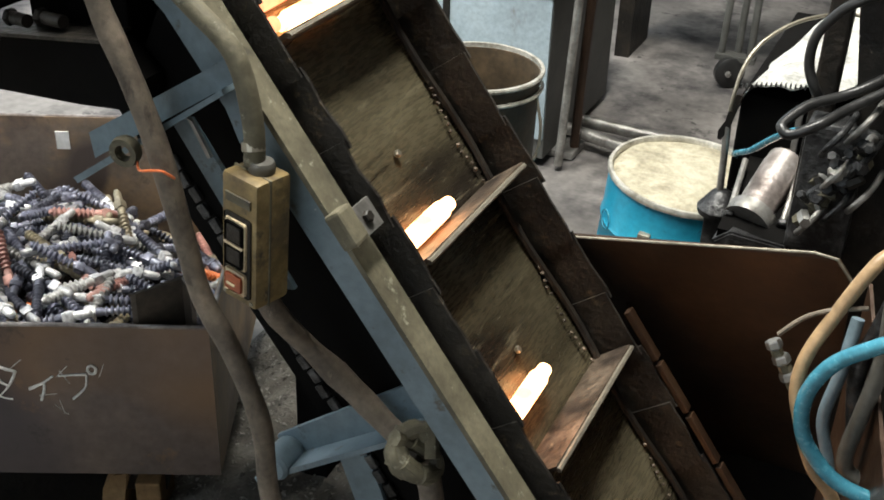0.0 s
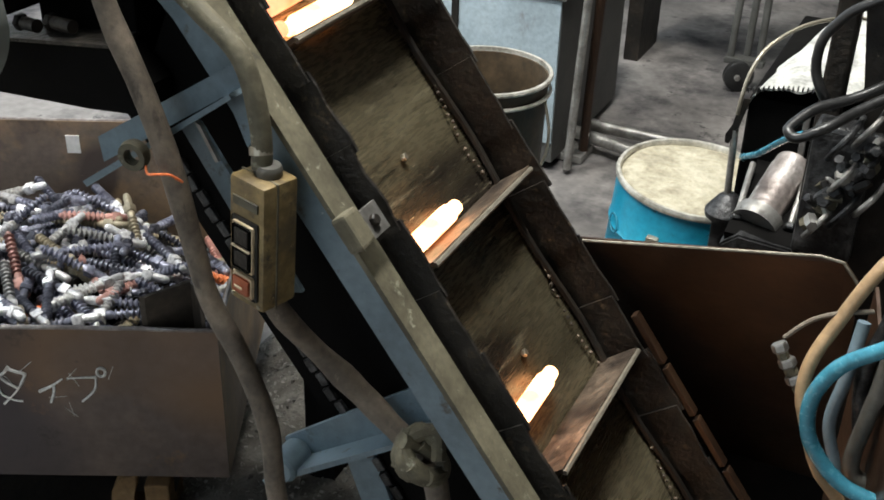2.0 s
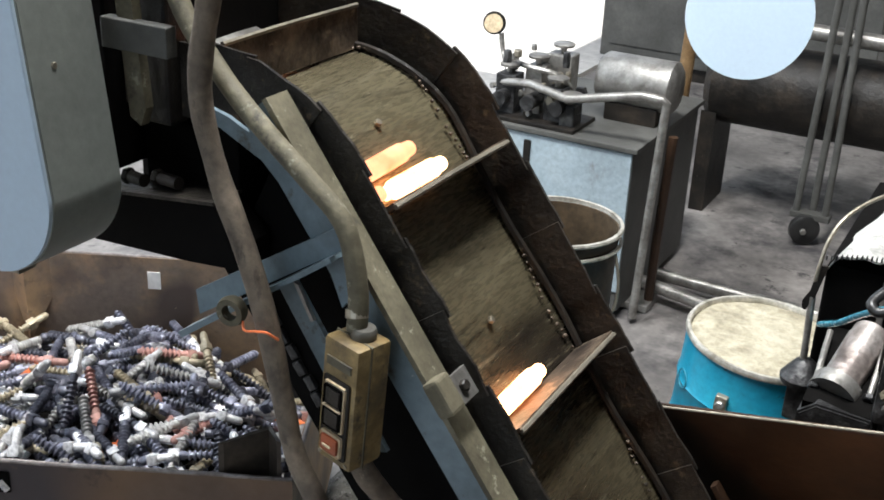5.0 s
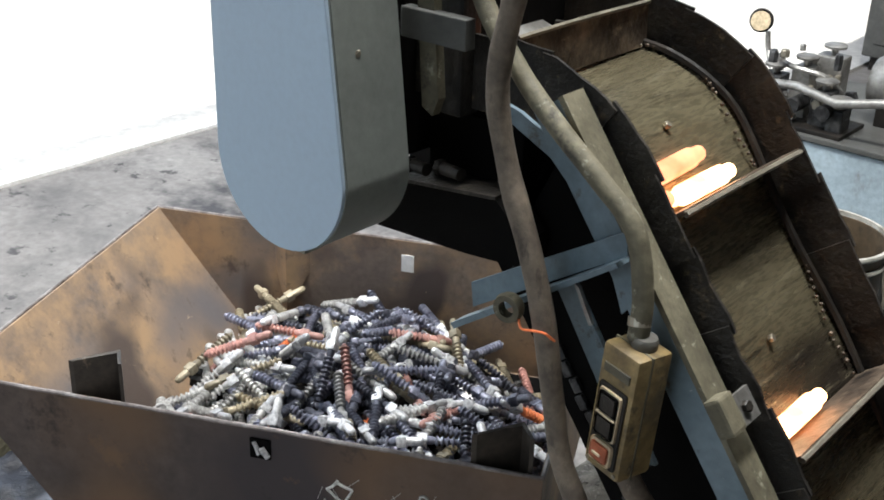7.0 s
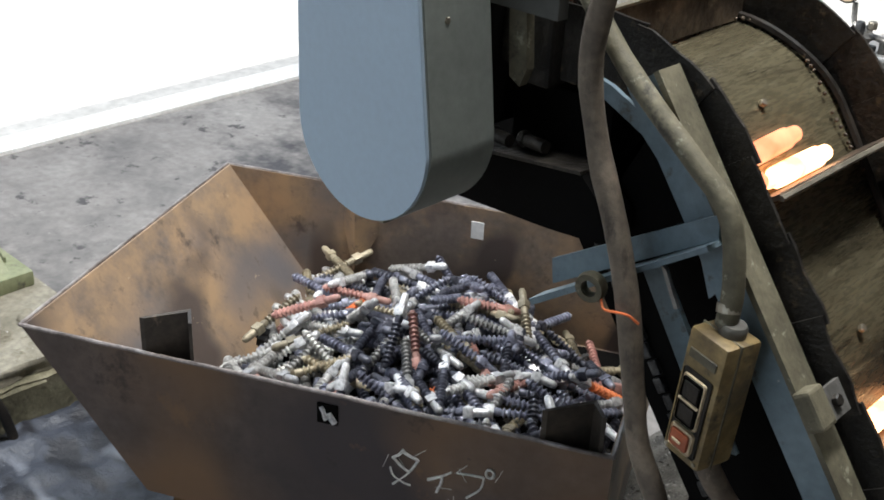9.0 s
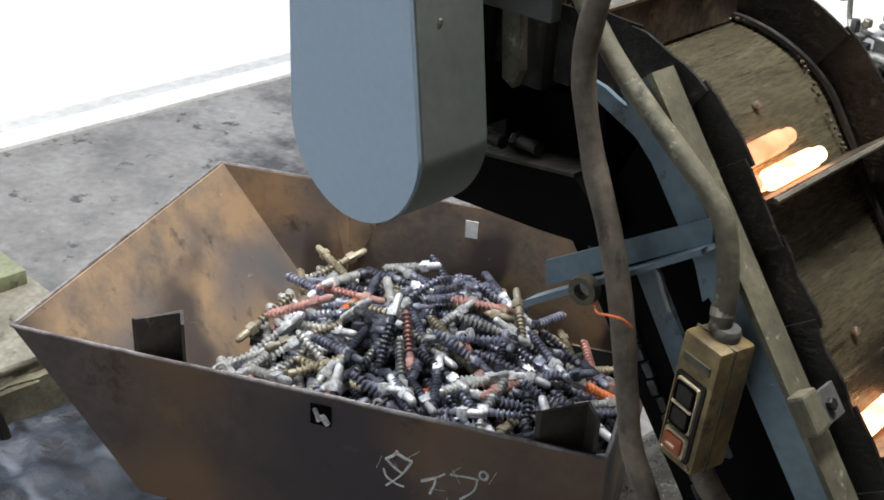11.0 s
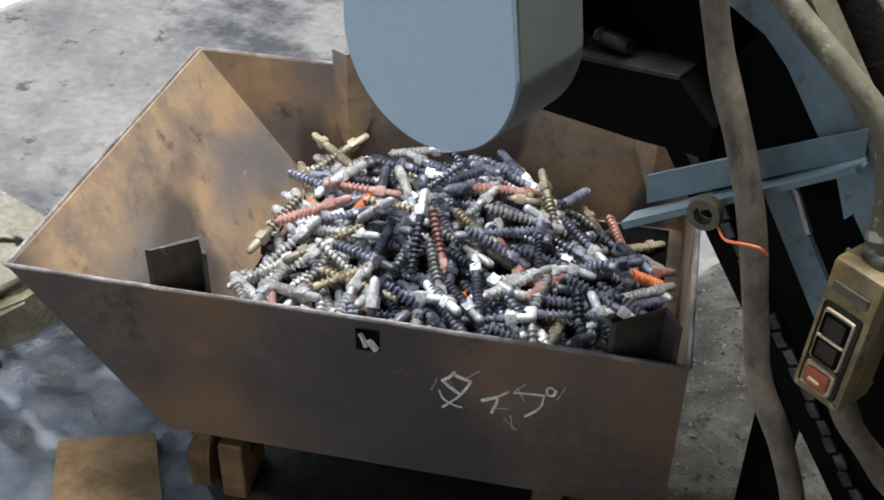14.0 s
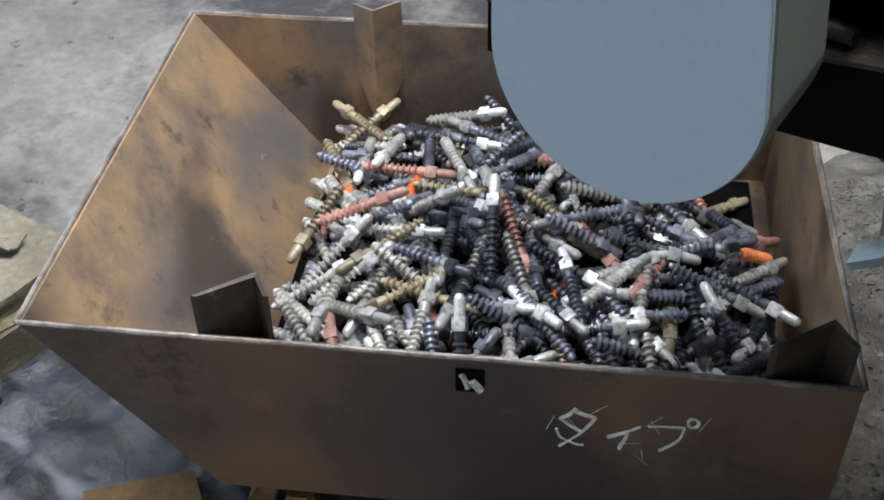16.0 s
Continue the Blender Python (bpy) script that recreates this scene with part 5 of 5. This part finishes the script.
for a, b in (((-0.309, 2.05, 0.712), (-0.301, 1.92, 0.662)), ((-0.270, 2.05, 0.722), (-0.288, 1.92, 0.680)), ((-0.205, 2.05, 0.735), (-0.205, 1.92, 0.668))):
    r = part("tie_rod", tube([a, b], 0.006, 8, curved=False), "steel", press, "bare tie rod", smooth=True)
    part("nut", bolt(b, Vector(b) - Vector(a), 0.012, 0.012), "grease", r)
part("upright_rod", tube([(-0.358, 2.08, 0.76), (-0.352, 2.08, 0.62)], 0.007, 10, curved=False), "steel", press, smooth=True)
part("cone_foot", lathe([(0.042, 0), (0.044, 0.012), (0.020, 0.045), (0.012, 0.05), (0.003, 0.052)], 20, None, Matrix.Translation((-0.348, 2.08, 0.575))), "grease", press, "greasy cone foot", smooth=True)
part("foot_arm", box(-0.37, -0.30, 2.05, 2.11, 0.50, 0.578, 0.005), "grease", press)
rnd = random.Random(3)
for i in range(46):
    u, w = rnd.random(), rnd.random()
    x, y, z = -0.185 + 0.085 * u + 0.02 * w, 1.80 + 0.06 * rnd.random(), 0.70 + 0.21 * (0.55 * u + 0.45 * w)
    ax = (rnd.uniform(-1, 1), rnd.uniform(-1, 0.2), rnd.uniform(-0.3, 1))
    f = part("fitting", bolt((x, y, z), ax, rnd.uniform(0.006, 0.014), rnd.uniform(0.012, 0.035)), ("steel", "grease", "grease", "olive", "oily")[i % 5], press)
for i in range(7):
    x, z = -0.17 + 0.012 * i, 0.70 + 0.03 * (i * 5 % 7)
    part("short_pipe", tube([(x, 1.83, z), (x + 0.01, 1.79, z + 0.03), (x + 0.03, 1.80, z + 0.06), (x + 0.04, 1.86, z + 0.07)], 0.0055, 8), ("steel", "grease")[i % 2], press, smooth=True)
part("manifold", box(-0.19, -0.09, 1.84, 1.9, 0.66, 0.90, 0.008), "grease", press)
solid("torn_strap", prism([(-0.350, 0.828), (-0.360, 0.795), (-0.363, 0.772), (-0.374, 0.750), (-0.373, 0.733), (-0.366, 0.731), (-0.353, 0.758), (-0.346, 0.79), (-0.338, 0.828)], "y", 2.074, 2.082), "oily", "torn black strap hanging from the cloth corner", "strap")
bm = bmesh.new()
bmesh.ops.create_grid(bm, x_segments=24, y_segments=20, size=0.5)
for v in bm.verts:
    a, b = v.co.x + 0.5, v.co.y + 0.5
    x = -0.352 + 0.19 * a + 0.10 * b
    y = 2.088 + 0.75 * b
    z = 0.842 + 0.02 * math.sin(a * 2.4 + b) + 0.015 * noise.noise((a * 5, b * 5, 2))
    if a < 0.12:
        z -= 0.06 * (0.12 - a) / 0.12 * (0.6 + 0.4 * noise.noise((b * 6, 0, 0)))
    v.co = (x, y, z)
bmesh.ops.solidify(bm, geom=bm.faces, thickness=0.004)
solid("cover_cloth", bm, "cloth", "pale grey cloth with a dotted hem draped over the machine", "cloth", smooth=True)
hem = thing("hem_cord", "dotted dark stitching along the cloth hem", "stitching")
for i in range(22):
    a = i / 21
    part("stitch", box(-0.347 + 0.185 * a, -0.3445 + 0.185 * a, 2.082, 2.09, 0.838 + 0.02 * math.sin(a * 2.4), 0.847 + 0.02 * math.sin(a * 2.4)), "grease", hem)
hoses = (
    ("teal_hose", "blue_hose", "shiny teal air hose looping beside the hopper", 0.0105, [(0.09, 1.29, 0.90), (0.019, 1.27, 0.877), (-0.004, 1.27, 0.861), (-0.041, 1.27, 0.827), (-0.063, 1.27, 0.78), (-0.065, 1.27, 0.735), (-0.05, 1.27, 0.694), (-0.01, 1.27, 0.653), (0.036, 1.27, 0.639), (0.11, 1.27, 0.63)]),
    ("tan_hose", "tan_hose", "tan oil hose curving down beside the hopper", 0.0092, [(0.06, 1.40, 0.98), (-0.008, 1.36, 0.948), (-0.03, 1.34, 0.923), (-0.056, 1.32, 0.864), (-0.077, 1.30, 0.809), (-0.08, 1.29, 0.761), (-0.067, 1.285, 0.718), (-0.04, 1.285, 0.652), (-0.001, 1.29, 0.60), (0.04, 1.29, 0.50)]),
    ("grey_hose", "grey_hose", "thick grey hose bent in a tight loop", 0.0112, [(0.0, 1.36, 0.98), (0.007, 1.33, 0.895), (0.012, 1.33, 0.812), (0.004, 1.33, 0.718), (-0.002, 1.33, 0.659), (0.004, 1.33, 0.627), (0.03, 1.33, 0.622), (0.08, 1.33, 0.66)]),
    ("black_hose", "black", "dark hose hanging in a loop in front of the machine", 0.0085, [(-0.03, 1.93, 1.02), (-0.101, 1.85, 0.98), (-0.143, 1.82, 0.961), (-0.186, 1.78, 0.951), (-0.213, 1.74, 0.933), (-0.214, 1.725, 0.926), (-0.198, 1.72, 0.922), (-0.159, 1.73, 0.944), (-0.127, 1.78, 0.957), (-0.08, 1.83, 0.978), (-0.02, 1.90, 1.0)]),
    ("black_hose", "black", "dark hose rising in an arch over the machine", 0.0085, [(-0.17, 1.88, 0.92), (-0.187, 1.85, 0.948), (-0.206, 1.85, 0.988), (-0.206, 1.85, 1.035), (-0.187, 1.85, 1.071), (-0.151, 1.85, 1.105), (-0.05, 1.85, 1.16)]),
    ("green_hose", "blue_hose", "dark green hose running down to the machine bed", 0.006, [(-0.19, 1.72, 0.93), (-0.209, 1.74, 0.913), (-0.241, 1.82, 0.862), (-0.284, 1.92, 0.792), (-0.325, 2.02, 0.735), (-0.335, 2.09, 0.70)]),
    ("pale_wire", "rim", "pale stiff wire arching over the cloth", 0.0038, [(-0.355, 2.06, 0.80), (-0.352, 2.06, 0.838), (-0.346, 2.08, 0.883), (-0.325, 2.12, 0.924), (-0.272, 2.2, 0.95), (-0.193, 2.3, 0.945), (-0.1, 2.3, 0.93)]),
    ("blue_sleeve", "blue", "faded blue sleeve hanging beside the hopper", 0.009, [(-0.03, 1.40, 0.82), (-0.035, 1.38, 0.74), (-0.042, 1.38, 0.66), (-0.02, 1.38, 0.585), (0.01, 1.38, 0.45)]),
    ("dark_sleeve", "grease", "greasy dark sleeve hanging beside the hopper", 0.012, [(0.02, 1.42, 0.92), (0.0, 1.40, 0.82), (-0.015, 1.40, 0.74), (0.005, 1.40, 0.62), (0.03, 1.40, 0.5)]),
    ("dark_sleeve", "grease", "greasy dark sleeve hanging beside the hopper", 0.010, [(0.05, 1.42, 0.92), (0.035, 1.41, 0.80), (0.04, 1.41, 0.70), (0.055, 1.41, 0.55)]),
)
for name, material, label, r, pts in hoses:
    solid(name, tube(pts, r, 10), material, label, "hose", smooth=True)
tee = thing("pipe_tee", "small corroded pipe fitting on a thin tube", "fitting")
part("tube", tube([(-0.118, 1.315, 0.818), (-0.092, 1.32, 0.849), (-0.061, 1.32, 0.870), (-0.02, 1.33, 0.88)], 0.0033, 8), "hose", tee)
for i, (x, z, r) in enumerate(((-0.124, 0.806, 0.011), (-0.118, 0.795, 0.008), (-0.111, 0.786, 0.012), (-0.104, 0.774, 0.009), (-0.097, 0.764, 0.013), (-0.090, 0.752, 0.009))):
    part("nut", bolt((x, 1.318, z), (0.6, -0.2, -1), r, 0.013), ("steel", "olive")[i % 2], tee)

# ---- floor dirt, sacks ----


def mound(x, y):
    """Height of the dust mound over the floor."""
    fx = min(1, max(0, (x + 1.42) / 0.34)) * min(1, max(0, (-0.36 - x) / 0.1))
    fy = min(1, max(0, (y - 0.72) / 0.45)) * min(1, max(0, (2.66 - y) / 0.4))
    return 0.185 * fx * fy + 0.025 * min(1, 4 * fx * fy) * noise.fractal((x * 7, y * 7, 0), 1.0, 2.0, 4)


bm = bmesh.new()
bmesh.ops.create_grid(bm, x_segments=76, y_segments=100, size=0.5, matrix=Matrix.Translation((-0.88, 1.68, 0)) @ Matrix.Diagonal((1.12, 2.06, 1, 1)))
for v in bm.verts:
    v.co.z = -0.014 + mound(v.co.x, v.co.y) + 0.012 * min(1, max(0, (v.co.x + 1.43) / 0.1)) * min(1, max(0, (v.co.y - 0.67) / 0.1))
solid("scale_mound", bm, "heap", "grey mound of scale dust and chips under the conveyor", "dust mound", kind="stuff", smooth=True)
bm = bmesh.new()
rnd = random.Random(8)
for i in range(7000):
    x, y = rnd.uniform(-1.36, -0.38), rnd.uniform(0.78, 2.4)
    z = 0.001 + mound(x, y)
    c, s = Vector((x, y, max(z, 0.004))), rnd.uniform(0.002, 0.006)
    a = Vector((rnd.gauss(0, 1), rnd.gauss(0, 1), rnd.gauss(0, 0.4))).normalized() * s
    b = Vector((rnd.gauss(0, 1), rnd.gauss(0, 1), rnd.gauss(0, 0.6))).normalized() * s * 0.7
    h = a.cross(b).normalized() * s * 0.3
    vs = [bm.verts.new(c + q) for q in (-a - b, a - b * 0.8, a * 0.7 + b, -a + b * 0.6)] + [bm.verts.new(c + h)]
    for k in range(4):
        bm.faces.new((vs[k], vs[(k + 1) % 4], vs[4]))
solid("metal_chips", bm, "chips", "bright grey metal chips scattered on the mound", "chips", kind="stuff")
bm = bmesh.new()
bmesh.ops.create_grid(bm, x_segments=110, y_segments=100, size=0.5, matrix=Matrix.Translation((-2.25, 0.95, 0)) @ Matrix.Diagonal((1.7, 1.5, 1, 1)))
for v in bm.verts:
    r = math.hypot((v.co.x + 2.25) / 0.80, (v.co.y - 0.95) / 0.55) + 0.35 * noise.noise(v.co * 3)
    v.co.z = -0.012 + 0.034 * max(0, 1 - r ** 3) + 0.016 * noise.fractal(v.co * 11, 0.8, 2.0, 5)
solid("oil_sludge", bm, "mud", "wet dark blue-black oil sludge on the floor", "sludge", kind="stuff", smooth=True)
plinth = thing("machine_plinth", "low chipped concrete plinth with a stained green-brown side", "plinth")
bm = box(-3.75, -2.44, -0.35, 1.22, 0.0, 0.13)
bmesh.ops.subdivide_edges(bm, edges=bm.edges[:], cuts=22, use_grid_fill=True)
for v in bm.verts:
    v.co.x += 0.012 * noise.fractal(v.co * 6, 1.0, 2.0, 3) - 0.02 * max(0, noise.noise(v.co * 14)) * (v.co.z > 0.12)
part("base", bm, "moss", plinth, "stained green-brown side", smooth=True)
bm = box(-3.75, -2.452, -0.35, 1.21, 0.131, 0.172)
bmesh.ops.subdivide_edges(bm, edges=bm.edges[:], cuts=34, use_grid_fill=True)
for v in bm.verts:
    if v.co.x > -2.47:
        v.co.x -= 0.045 * max(0, noise.fractal(Vector((3.1, v.co.y * 9, v.co.z * 14)), 1.0, 2.0, 3)) + 0.010
        v.co.z -= 0.012 * max(0, noise.noise((v.co.y * 15, 2, 0))) * (v.co.z > 0.16)
    v.co.z += 0.003 * noise.noise(v.co * 5)
part("screed", bm, "slab", plinth, "pale chipped top screed", smooth=True)
foot = thing("green_casting", "olive-green cast machine base bolted on the plinth", "machine base")
part("flange", box(-3.5, -2.80, 0.55, 1.19, 0.170, 0.215, 0.008), "green", foot, smooth=True)
part("web", prism([(-2.83, 0.213), (-2.87, 0.24), (-3.10, 0.46), (-3.5, 0.50), (-3.5, 0.213)], "y", 0.60, 1.15, 0.012), "green", foot, smooth=True)
part("bolt", bolt((-2.86, 0.70, 0.214), (0, 0, 1), 0.02, 0.022), "rim", foot)
rag = bmesh.new()
bmesh.ops.create_grid(rag, x_segments=18, y_segments=14, size=0.5, matrix=Matrix.Translation((-2.60, 1.10, 0.18)) @ pose(0, 0, 0, 0, 0, 25) @ Matrix.Diagonal((0.11, 0.055, 1, 1)))
for v in rag.verts:
    v.co.z = 0.186 + 0.022 * abs(noise.fractal(v.co * 16, 1.0, 2.0, 3))
    v.co.x += 0.02 * noise.noise(v.co * 22)
    v.co.y += 0.02 * noise.noise(v.co * 19 + Vector((3, 0, 0)))
bmesh.ops.solidify(rag, geom=rag.faces, thickness=0.004)
solid("crumpled_rag", rag, "slab", "small crumpled tan rag on the plinth corner", "rag", smooth=True)
solid("bent_rod", tube([(-2.405, 0.905, 0.0), (-2.42, 0.89, 0.10), (-2.47, 0.85, 0.22), (-2.60, 0.78, 0.40)], 0.013, 10), "oily", "dark bent rod leaning on the plinth", "rod", smooth=True)
solid("floor_board", sheet([(-2.10, 0.84, 0.045), (-1.97, 0.98, 0.045), (-1.72, 0.80, 0.05), (-1.84, 0.62, 0.05)], 0.012), "tan_plate", "tan steel plate lying under the bin", "plate")
